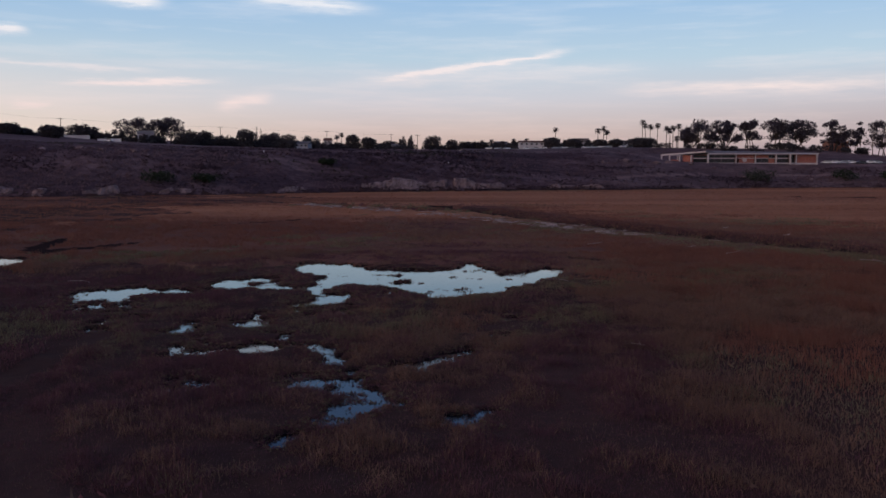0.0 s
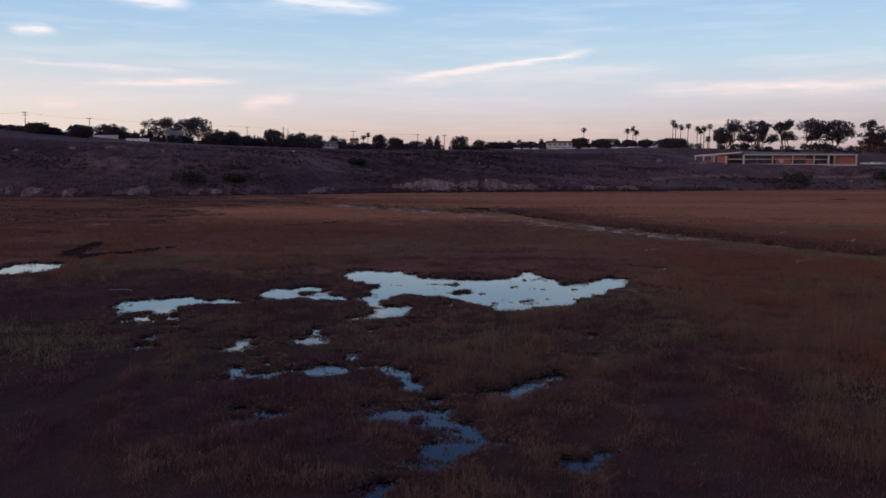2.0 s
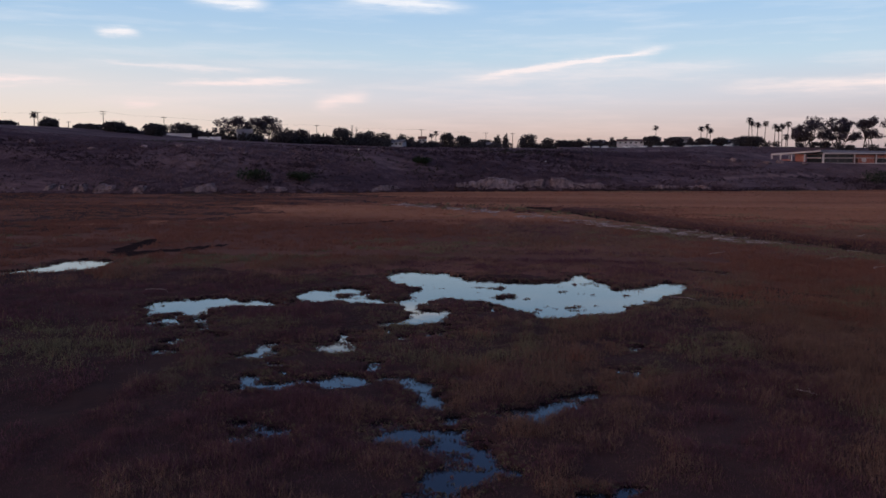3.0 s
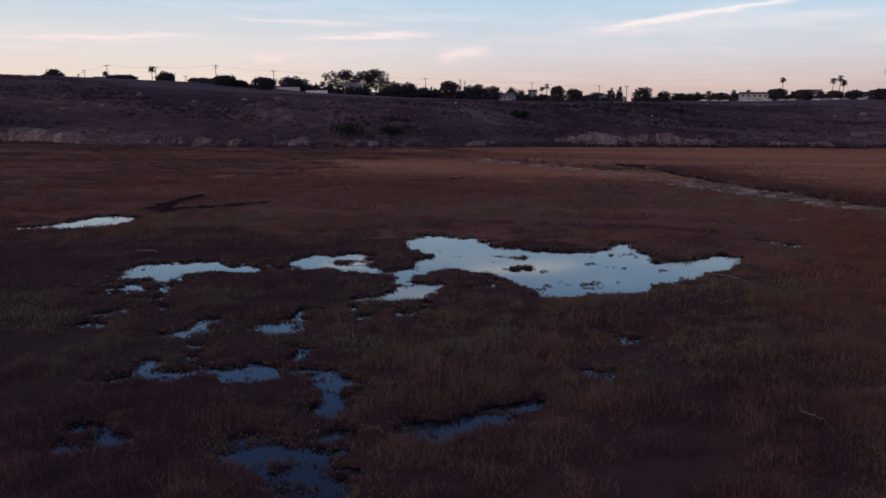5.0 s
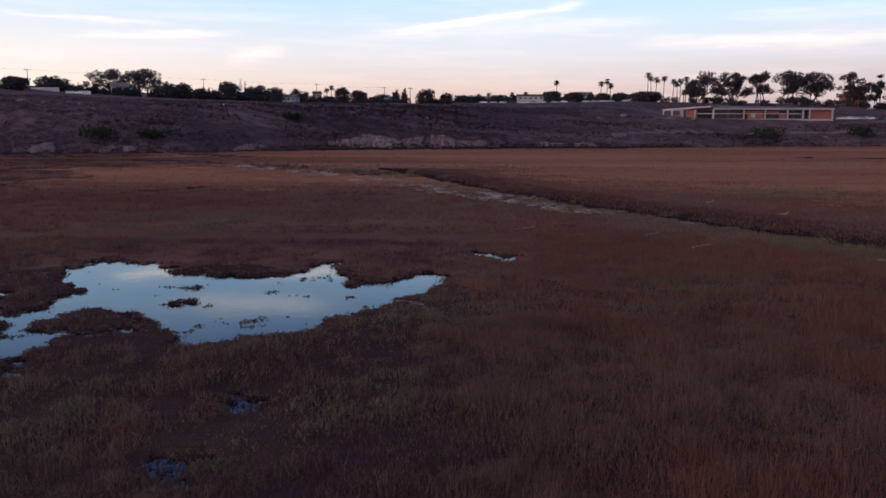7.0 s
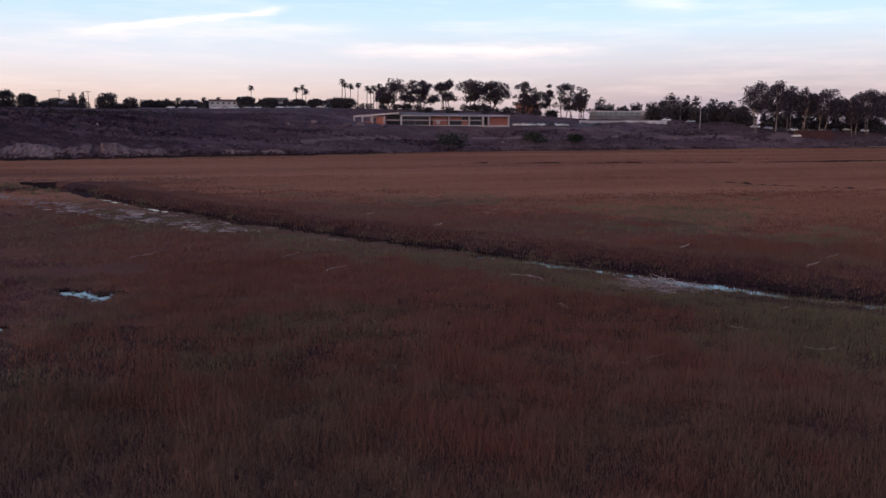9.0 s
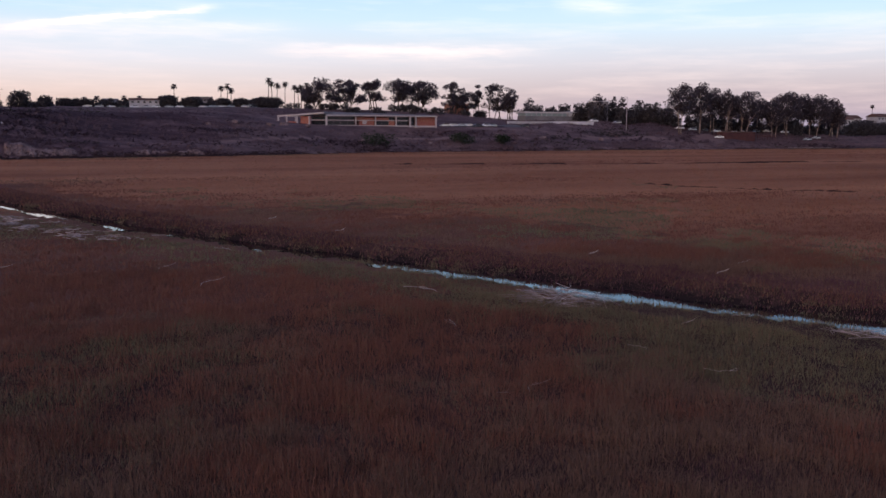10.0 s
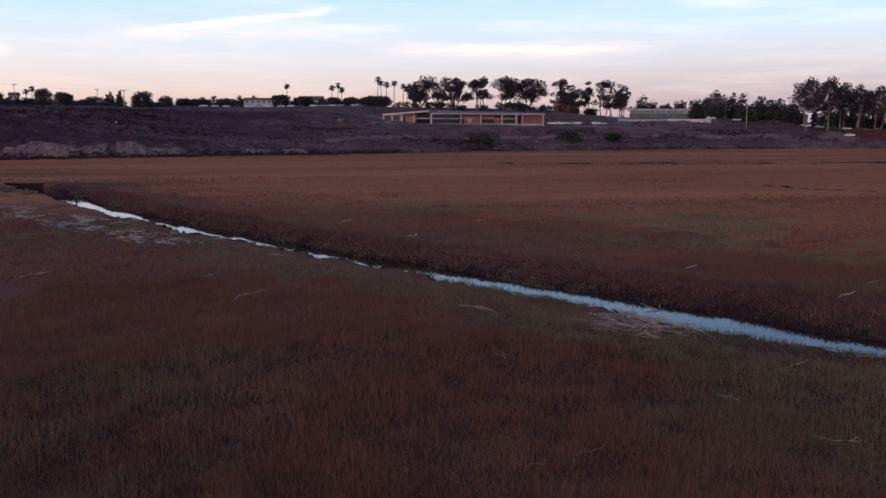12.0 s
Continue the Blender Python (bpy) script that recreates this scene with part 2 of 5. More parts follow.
CONCRETE = material("white_concrete", [(0.38, 0.33, 0.34), (0.52, 0.46, 0.46)], 0.3, 0.8, 0.1, 8)
STUCCO = material("pale_stucco", [(0.42, 0.40, 0.41), (0.62, 0.59, 0.60)], 0.2, 0.85, 0.1, 10, piece=0.25)
ROOFING = material("grey_roofing", [(0.13, 0.12, 0.13), (0.22, 0.20, 0.21)], 0.3, 0.85, 0.1, 8)
ROOF_TILE = material("brown_roof_tiles", [(0.10, 0.055, 0.045), (0.17, 0.09, 0.07)], 0.5, 0.85, 0.3, 6, piece=0.25)
GLASS = material("dark_window_glass", [(0.012, 0.013, 0.016), (0.02, 0.021, 0.026)], 0.5, 0.12, 0, 4, spec=0.5)
# sky reflection put into the base colour of the white hall's glass
PALE_GLASS = material("sky_toned_window_glass", [(0.20, 0.25, 0.25), (0.30, 0.35, 0.35)], 0.5, 0.15, 0, 4, spec=0.5)
RED_PANEL = material("rust_red_panel", [(0.060, 0.026, 0.028), (0.105, 0.042, 0.040)], 0.4, 0.8, 0.1, 6)
TAN_WALL = material("tan_wall", [(0.26, 0.115, 0.08), (0.36, 0.165, 0.11)], 0.3, 0.85, 0.1, 6)
ASPHALT = material("grey_asphalt", [(0.10, 0.09, 0.10), (0.16, 0.145, 0.15)], 0.3, 0.9, 0.2, 9)
RUBBER = material("black_rubber", [(0.015, 0.015, 0.015), (0.03, 0.03, 0.03)], 2.0, 0.8, 0, 4)
METAL = material("galvanised_steel", [(0.35, 0.35, 0.36), (0.5, 0.5, 0.5)], 1.0, 0.45, 0, 6, metal=0.8)
CAR_PAINT = {
    "white": material("white_car_paint", [(0.72, 0.72, 0.72), (0.80, 0.80, 0.80)], 0.5, 0.3, 0, 4, spec=0.5),
    "silver": material("silver_car_paint", [(0.40, 0.41, 0.43), (0.50, 0.51, 0.53)], 0.5, 0.3, 0, 4, spec=0.5, metal=0.4),
    "dark": material("dark_car_paint", [(0.02, 0.02, 0.025), (0.04, 0.04, 0.05)], 0.5, 0.3, 0, 4, spec=0.5),
}


# ---- geometry helpers ----
rng = np.random.default_rng(7)


class Geo:
    """Collects vertices and faces for one mesh."""

    def __init__(self):
        self.v, self.f = [], []

    def box(self, x0, x1, y0, y1, z0, z1, turn=None):
        k = len(self.v)
        for z in (z0, z1):
            for x, y in ((x0, y0), (x1, y0), (x1, y1), (x0, y1)):
                p = Vector((x, y, z))
                self.v.append(tuple(turn @ p if turn else p))
        self.f += [(k, k + 3, k + 2, k + 1), (k + 4, k + 5, k + 6, k + 7)]
        self.f += [(k + a, k + b, k + 4 + b, k + 4 + a) for a, b in ((0, 1), (1, 2), (2, 3), (3, 0))]
        return self

    def tube(self, p0, p1, r0, r1, sides=6, cap=True):
        p0, p1 = Vector(p0), Vector(p1)
        way = (p1 - p0).normalized()
        a = way.orthogonal().normalized()
        b = way.cross(a)
        k = len(self.v)
        for p, r in ((p0, r0), (p1, r1)):
            for i in range(sides):
                w = 2 * math.pi * i / sides
                self.v.append(tuple(p + (a * math.cos(w) + b * math.sin(w)) * r))
        for i in range(sides):
            j = (i + 1) % sides
            self.f.append((k + i, k + j, k + sides + j, k + sides + i))
        if cap:
            self.f.append(tuple(k + sides + i for i in range(sides)))
            self.f.append(tuple(k + i for i in reversed(range(sides))))
        return self

    def path(self, points, radii, sides=6):
        for i in range(len(points) - 1):
            self.tube(points[i], points[i + 1], radii[i], radii[i + 1], sides)
        return self

    def prism(self, outline, axis_from, axis_to):
        """An outline of (y, z) pairs drawn along x."""
        k, n = len(self.v), len(outline)
        for x in (axis_from, axis_to):
            self.v += [(x, y, z) for y, z in outline]
        self.f += [(k + i, k + (i + 1) % n, k + n + (i + 1) % n, k + n + i) for i in range(n)]
        self.f += [tuple(k + i for i in reversed(range(n))), tuple(k + n + i for i in range(n))]
        return self

    def mesh(self, name, mat, smooth=False):
        me = bpy.data.meshes.new(name)
        me.from_pydata(self.v, [], self.f)
        me.materials.append(mat)
        if smooth:
            me.polygons.foreach_set("use_smooth", [True] * len(me.polygons))
        me.update()
        return me


def triangles(name, verts, mats, index=None, sides=3):
    """A mesh of loose faces from an array of corners, three or four to a face."""
    count = len(verts) // sides
    me = bpy.data.meshes.new(name)
    me.vertices.add(len(verts))
    me.vertices.foreach_set("co", np.ascontiguousarray(verts, dtype=np.float32).ravel())
    me.loops.add(len(verts))
    me.loops.foreach_set("vertex_index", np.arange(len(verts), dtype=np.int32))
    me.polygons.add(count)
    me.polygons.foreach_set("loop_start", np.arange(0, len(verts), sides, dtype=np.int32))
    for m in mats:
        me.materials.append(m)
    if index is not None:
        me.polygons.foreach_set("material_index", np.ascontiguousarray(index, dtype=np.int32))
    me.update(calc_edges=True)
    return me


def part(name, geo, mat, parent, label="", smooth=False):
    ob = new(name, geo.mesh(name, mat, smooth))
    ob.parent = parent
    if label:
        ob["label"] = label
    return ob


def thing(name, x, y, z, label, category, group="", turn=0.0):
    ob = new(name)
    ob.matrix_world = pose(x, y, z, 0, 0, turn)
    ob.empty_display_size = 0.3
    return tagged(ob, label, category, group)


# ---- the lie of the land ----
_lattice = rng.random((6, 256, 256))


def vnoise(x, y, size, seed=0):
    """Smooth value noise, 0 to 1."""
    u, v = np.asarray(x, float) / size + 37.3 * seed, np.asarray(y, float) / size + 11.7 * seed
    i, j = np.floor(u).astype(int), np.floor(v).astype(int)
    a, b = u - i, v - j
    a, b = a * a * (3 - 2 * a), b * b * (3 - 2 * b)
    t = _lattice[seed % 6]
    g = lambda p, q: t[p % 256, q % 256]
    return (g(i, j) * (1 - a) + g(i + 1, j) * a) * (1 - b) + (g(i, j + 1) * (1 - a) + g(i + 1, j + 1) * a) * b


def sedge(values, lo, hi):
    t = np.clip((values - lo) / (hi - lo), 0, 1)
    return t * t * (3 - 2 * t)


# foot of the bluff, by x
TOE_X = [-700, -255, -205, -158, -128, -87, -52, -20, 30, 60, 85, 120, 180, 240, 300, 700]
TOE_Y = [250, 257, 257, 258, 259, 272, 293, 308, 325, 331, 341, 355, 361, 371, 374, 380]


def toe(x):
    return np.interp(x, TOE_X, TOE_Y) + 5 * (vnoise(x, 0 * np.asarray(x, float), 17, 1) - 0.5)


def sandy(x, u):
    """Bare cuts in the slope, beside the shed and the ramp."""
    return (np.hypot((x - 301) / 10, (u - 13) / 6) + 0.7 * vnoise(x, u, 5, 3) < 1.25) | (np.hypot((x - 176) / 9, (u - 28) / 4) + 0.7 * vnoise(x, u, 5, 4) < 1.25)


# heights of the bluff behind its foot, at fixed steps back from it
STEPS_BACK = [0, 4, 15, 25, 40, 60, 85]
BLUFF = [
    (-700, (0, 4, 10, 16, 24, 32, 34)), (-255, (0, 5, 9, 14, 20, 25.3, 26)), (-205, (0, 5, 8, 12, 16.8, 20.6, 20.9)),
    (-158, (0, 2.5, 6, 10, 14, 17.7, 18.2)), (-100, (0, 3, 6, 9.5, 13, 15.9, 16.3)), (-60, (0, 2.5, 6, 10, 13.6, 15.8, 16.2)),
    (-25, (0, 5, 7, 10, 13.6, 15.9, 16.4)), (5, (0, 4, 6.2, 9, 12.3, 15.2, 16)), (35, (0, 3, 5, 7, 10.3, 14, 15.9)),
    (65, (0, 2.5, 5, 7.5, 10.2, 13.5, 16.5)), (104, (0, 2.5, 5, 9.7, 10.4, 11.2, 17.6)), (185, (0, 2.5, 5, 9.8, 10.4, 12.6, 17.2)),
]
BLUFF += [(222, (0, 2.2, 5.5, 8.5, 12.2, 12.6, 13)), (290, (0, 2, 5.5, 9, 11.6, 12, 12.4)), (350, (0, 1.5, 4.5, 7, 8.2, 8.6, 9)),
          (415, (0, 1.5, 4, 5.5, 6.2, 6.4, 6.8)), (700, (0, 1.5, 4, 5.5, 6.2, 6.4, 6.8))]


def capsule(x, y, seg):
    """Signed distance to a tapering stroke."""
    x0, y0, r0, x1, y1, r1 = seg
    dx, dy = x1 - x0, y1 - y0
    t = np.clip(((x - x0) * dx + (y - y0) * dy) / (dx * dx + dy * dy + 1e-9), 0, 1)
    return np.hypot(x - x0 - t * dx, y - y0 - t * dy) - (r0 + t * (r1 - r0))


def strokes(x, y, segs):
    far = np.full(np.shape(x), 99.0)
    for seg in segs:
        far = np.minimum(far, capsule(x, y, seg))
    return far


POND_MAIN = [(-0.68, 76.06, 5, -14.35, 84.08, 2.08), (-1.15, 70.4, 2.21, -11.05, 77.48, 2.34), (4.98, 78.89, 1.89, -1.86, 82.9, 0.92), (-20.25, 73.7, 2, -20.01, 74.18, 2.18),
             (-11.52, 62.86, 0, -11.05, 66.63, 1.2), (-16.24, 88.09, 0.82, -13.88, 85.26, 2.65), (7.11, 81.72, 1.13, -2.33, 72.29, 3.86), (-13.65, 71.82, 0.2, 0.03, 85.02, 0.72),
             (-13.17, 70.4, 0.24, -19.3, 72.76, 0.72), (-0.2, 89.03, 0.24, 2.15, 70.88, -0.24), (-13.65, 79.84, 0.6, -17.42, 85.73, 0.24), (7.81, 84.55, 0.24, 0.27, 70.17, 1.25),
             (-19.3, 76.77, 0.72, -20.96, 74.65, 1.4), (1.45, 83.84, 0.06, 3.1, 77.24, 2.53), (-12.7, 68.05, -0.24, -12.7, 75.83, 0.24), (-2.56, 67.81, 0.6, 0.97, 72.05, 1.4)]
POND_LEFT = [(-28.88, 67.59, 2.11, -27.08, 69.03, 1.6), (-24.68, 69.27, 0.75, -29.6, 69.03, 1.08), (-28.16, 63.87, -0.09, -29.48, 65.67, 1.11), (-23.48, 68.67, 0.01, -28.04, 69.39, 1.42),
             (-27.8, 64.23, -0.31, -29.24, 68.19, 1.95), (-23.36, 69.15, -0.09, -26, 69.63, 1), (-22.88, 68.55, -0.21, -29.36, 70.35, 0.13), (-50.92, 90.62, 2.09, -50.08, 86.3, 2.46),
             (-53.32, 83.18, 0.61, -50.08, 85.46, 1.66), (-48.16, 90.38, 0.39, -50.44, 92.06, 1.36), (-47.56, 89.18, -0.04, -51.52, 92.06, 1.25), (-47.08, 86.78, -0.36, -48.4, 89.78, 0.74)]
POND_NEAR = [(-15.06, 55.33, 0.76, -14.7, 57.25, 0.28), (-15.06, 58.45, -0.22, -14.7, 53.89, 0.15), (-15.78, 56.65, -0.19, -15.18, 54.73, 0.53), (-13.98, 53.65, -0.34, -15.54, 59.29, -0.29),
             (-16.58, 46.55, 0.27, -12.02, 48.11, 0.03), (-17.3, 47.75, -0.22, -16.58, 47.03, 0.2), (-12.38, 48.59, -0.11, -12.26, 47.99, 0.28), (-17.42, 45.95, -0.34, -16.46, 46.43, 0.27),
             (-12.02, 48.95, -0.29, -14.06, 46.91, -0.09), (-15.86, 45.59, -0.29, -16.94, 46.67, -0.09), (-11.78, 48.59, -0.34, -12.5, 48.11, 0.2), (-11.78, 47.39, -0.34, -14.9, 47.51, -0.19)]
POND_NEAR_2 = [(-7.91, 44.94, 0.09, -8.87, 47.94, 0.09), (-10.43, 48.9, 0.04, -8.15, 46.62, 0.03), (-8.27, 48.18, -0.22, -7.79, 46.38, -0.34), (-9.11, 46.86, -0.29, -9.83, 49.02, -0.29),
               (-7.55, 44.46, -0.29, -8.75, 48.18, -0.19), (-3.67, 44.07, -0.07, -1.03, 47.19, -0.24), (-4.51, 43.59, -0.19, -3.19, 44.19, -0.16), (-0.55, 47.67, -0.41, -1.75, 46.47, -0.07),
               (-3.43, 43.47, -0.51, -2.11, 45.99, -0.07), (-0.93, 35.09, -0.02, -0.81, 34.25, 0.04), (-0.93, 35.57, -0.29, -1.05, 35.21, -0.02), (-1.05, 33.77, -0.29, -0.93, 34.97, 0.06),
               (-1.17, 35.57, -0.34, -0.93, 34.25, 0.03)]
POND_NEAR_3 = [(-6.86, 40.71, 0.41, -5.18, 37.11, 0.09), (-7.94, 32.07, -0.22, -4.94, 37.71, 0.04), (-7.58, 39.51, -0.11, -8.3, 40.23, 0.23), (-8.9, 41.07, -0.09, -5.42, 38.79, 0.09),
               (-6.86, 42.75, -0.19, -6.74, 39.39, -0.09), (-6.74, 33.63, -0.11, -4.94, 37.59, 0.03), (-6.14, 41.43, -0.11, -6.38, 39.63, 0.25), (-4.94, 38.31, -0.07, -6.14, 36.63, -0.34),
               (-7.94, 32.79, -0.29, -6.26, 35.19, -0.11), (-8.9, 40.59, -0.19, -6.26, 39.39, 0.15), (-8.06, 31.59, -0.34, -7.82, 32.55, -0.09), (-7.22, 41.67, -0.22, -7.1, 41.31, -0.02),
               (-8.66, 41.43, -0.34, -4.7, 37.23, -0.34)]
POND_SMALL = [(-9.3, 67.4, -0.2, -6.2, 68.7, -0.1), (-14.2, 39.76, 0.23, -14.2, 40.6, 0.15), (-14.8, 40.84, -0.34, -14.32, 39.76, 0.15), (1.91, 57.87, -0.22, 1.79, 56.91, -0.29), (1.79, 58.23, -0.34, 2.03, 57.87, -0.34),
              (1.54, 51.1, -0.11, 1.66, 51.82, -0.11), (1.3, 51.94, -0.34, 1.54, 51.1, -0.11), (11.37, 93.53, 0.67, 11.97, 92.21, -0.07), (12.45, 94.01, -0.29, 12.09, 92.21, -0.02),
              (10.17, 93.77, -0.34, 11.37, 94.25, 0.09), (10.41, 94.13, -0.22, 11.49, 93.41, 0.67), (-16.47, 49.54, -0.22, -16.95, 50.62, -0.22), (-17.07, 50.98, -0.34, -16.35, 49.42, -0.29),
              (-16.35, 49.9, -0.34, -16.95, 50.62, -0.22), (-12.48, 52.55, -0.34, -11.64, 50.99, -0.34), (-14.13, 40.62, -0.07, -13.41, 39.78, -0.02), (-14.49, 40.98, -0.29, -14.01, 40.5, -0.02)]
ISLETS = [(-3.6, 69.4, 0.3, -2, 71.3, 0.5), (-7, 74.9, 0.05, -6, 75.6, 0.2), (-7.6, 80.3, 0.1, -7.1, 80, 0.1), (-0.9, 77.4, 0, -0.3, 78, 0),
          (1.4, 72.3, 0, 1.6, 72.3, 0), (-0.2, 71.4, 0, 0.3, 72.1, 0.1), (-1, 69.8, 0, -0.5, 70.3, 0), (2.3, 81.8, 0.2, 3.5, 81.7, 0.3),
          (5.6, 83.3, 0.2, 6.6, 84.1, 0.2), (-27.1, 68.6, 0, -26.6, 69.2, 0.1), (-18.8, 74, 0.2, -17.7, 75.3, 0.2), (-11.3, 70.7, 0.9, -8, 72.1, 0.7)]
_pools = np.random.default_rng(11)
POOLS = []
for _cx, _cy, _spread, _n in ((-27.0, 62.6, 1.7, 22), (-23.5, 55.0, 1.6, 5), (-19.2, 53.8, 0.8, 5), (-10.5, 60.2, 1.2, 8), (-12.5, 62.6, 1.2, 6), (-22.0, 71.0, 0.8, 4), (12.8, 92.0, 0.8, 5)):
    for _ in range(_n):
        _p = _pools.normal((_cx, _cy), _spread)
        POOLS.append((_p[0], _p[1], 0.16, _p[0] + _pools.normal(0, 0.4), _p[1] + _pools.normal(0, 0.25), 0.2))
WATER_Z = -0.12


def pond(x, y):
    """Below zero where open water stands."""
    near = (x > -70) & (x < 20) & (y > 22) & (y < 105)
    out = np.full(np.shape(x), 9.0)
    if near.any():
        a, b = x[near], y[near]
        d = np.minimum(strokes(a, b, POND_MAIN), strokes(a, b, POND_LEFT)) - 0.92
        for segs in (POND_NEAR, POND_NEAR_2, POND_NEAR_3, POND_SMALL):
            d = np.minimum(d, strokes(a, b, segs) - 0.76)
        d = np.minimum(d, strokes(a, b, POOLS) - 0.42)
        d = np.maximum(d, -strokes(a, b, ISLETS) - 0.3)
        d = d + 0.5 * (vnoise(a, b, 2.1, 2) - 0.5) + 1.1 * (vnoise(a * 0.8, b, 0.95, 3) - 0.5) + 1.35 * (vnoise(a * 0.7, b, 0.5, 4) - 0.5)
        out[near] = d
    return out


# the tidal channel: the edge of its near bank, and how it is cut behind that edge
BANK_X = [-12, -1.3, 5.2, 15.1, 23.9, 32.3, 39.8, 43.7, 47.4, 52.7, 56.7, 66, 90, 140]
BANK_Y = [212, 189, 170.5, 149, 132, 117.5, 105.5, 97.5, 91.5, 82, 76, 63, 34, -25]


def channel(x, y):
    """Distance behind the edge of the near bank (along the far side), and along the channel."""
    x, y = np.asarray(x, float), np.asarray(y, float)
    best = np.full(x.shape, 1e9)
    side = np.zeros(x.shape)
    for i in range(len(BANK_X) - 1):
        ax, ay, bx, by = BANK_X[i], BANK_Y[i], BANK_X[i + 1], BANK_Y[i + 1]
        dx, dy = bx - ax, by - ay
        t = np.clip(((x - ax) * dx + (y - ay) * dy) / (dx * dx + dy * dy), 0, 1)
        d = np.hypot(x - ax - t * dx, y - ay - t * dy)
        s = (x - ax) * (-dy) + (y - ay) * dx
        side = np.where(d < best, np.sign(s), side)
        best = np.minimum(best, d)
    off = best * side + 1.2 * (vnoise(x, y, 4, 4) - 0.5) + 0.5 * (vnoise(x, y, 1.1, 5) - 0.5)
    off = off * (1 - 0.28 * sedge(x, 42, 53))
    return off * np.where(y > 205, 0, 1) + np.where(y > 205, 60, 0)


CHANNEL_Z = -0.76
DITCHES = [(-49.4, 97.0, 0.9, -49.1, 100.6, 1.6), (-49.1, 100.6, 1.6, -45.7, 103.4, 1.7), (-45.7, 103.4, 1.7, -43.9, 110.2, 0.8), (-51.2, 98.0, 0.9, -53.4, 105.8, 1.5),
           (-53.4, 105.8, 1.5, -53.5, 111.1, 1.7), (-53.5, 111.1, 1.6, -55.4, 115.7, 0.7), (98, 262, 0.9, 135, 256, 1.8), (135, 256, 1.8, 184, 250, 2.4),
           (184, 250, 2.4, 250, 248, 1.6), (118, 175, 0.5, 125, 163, 1.3), (125, 163, 1.3, 140, 149, 1.3), (-10, 186, 1.0, -4, 196, 2.0), (-4, 196, 2.0, 2, 186, 1.4),
           (-42, 140, 0.6, -37, 149, 1.5), (-37, 149, 1.5, -30, 157, 0.6)]


def mud_edge(x, y):
    """How far behind the near edge the bare mud reaches."""
    return 5.1 - 0.4 * sedge(y, 92, 125) + 1.1 * vnoise(x, y, 2.4, 1) + 0.9 * vnoise(x, y, 0.8, 2)


def channel_bed(off):
    """Height of the channel's bed and banks, by the distance behind the near edge."""
    return np.interp(off, [0, 0.6, 1.2, 4.8, 5.2, 6.2, 7.2, 7.6], [0.05, -0.95, -1.25, -1.25, -0.84, -0.34, 0.02, 0.1])


def land(x, y):
    """Height of the ground."""
    x, y = np.asarray(x, float), np.asarray(y, float)
    z = 0.05 + 0.16 * (vnoise(x, y, 6, 0) - 0.5) + 0.22 * (vnoise(x, y, 1.9, 1) - 0.5) + 0.10 * (vnoise(x, y, 0.8, 2) - 0.5)
    wet = pond(x, y)
    z = np.maximum(z, -0.09)
    z = z * (0.35 + 0.65 * sedge(wet, 0, 2)) - 0.55 * sedge(-wet, -0.14, 0.30)
    off = channel(x, y)
    z = np.where((off > 0) & (off < 7.6), np.minimum(z, channel_bed(off)), z)
    z = z - 0.10 * sedge(-strokes(x, y, DITCHES), -0.8, 0.6)
    u = y - toe(x)
    rows = np.array([np.interp(x, [b[0] for b in BLUFF], [b[1][k] for b in BLUFF]) for k in range(len(STEPS_BACK))])
    hill = np.zeros(x.shape)
    for k in range(len(STEPS_BACK) - 1):
        lo, hi = STEPS_BACK[k], STEPS_BACK[k + 1]
        t = (u - lo) / (hi - lo)
        hill = np.where((u >= lo) & (u < hi), rows[k] + t * (rows[k + 1] - rows[k]), hill)
    hill = np.where(u >= 85, rows[-1] + np.minimum((u - 85) * 0.013, 3.5) * np.where(x < 200, np.where((x > 0) & (x < 160), 1.5, 1.0), 0), hill)
    rough = (1.6 * (vnoise(x, y, 14, 2) - 0.5) + 0.8 * (vnoise(x, y, 5, 3) - 0.5)) * sedge(u, 3, 16) * (1 - sedge(u, 55, 85))
    return np.where(u > 0, hill + rough * np.where((x > 80) & (x < 190) & (u > 20), 0.15, 1), z)


def height(x, y):
    return float(land(np.array([x]), np.array([y]))[0])


# ---- the ground ----
def lines(*spans):
    out = [np.arange(a, b, step) for a, b, step in spans]
    return np.concatenate(out + [[spans[-1][1]]])


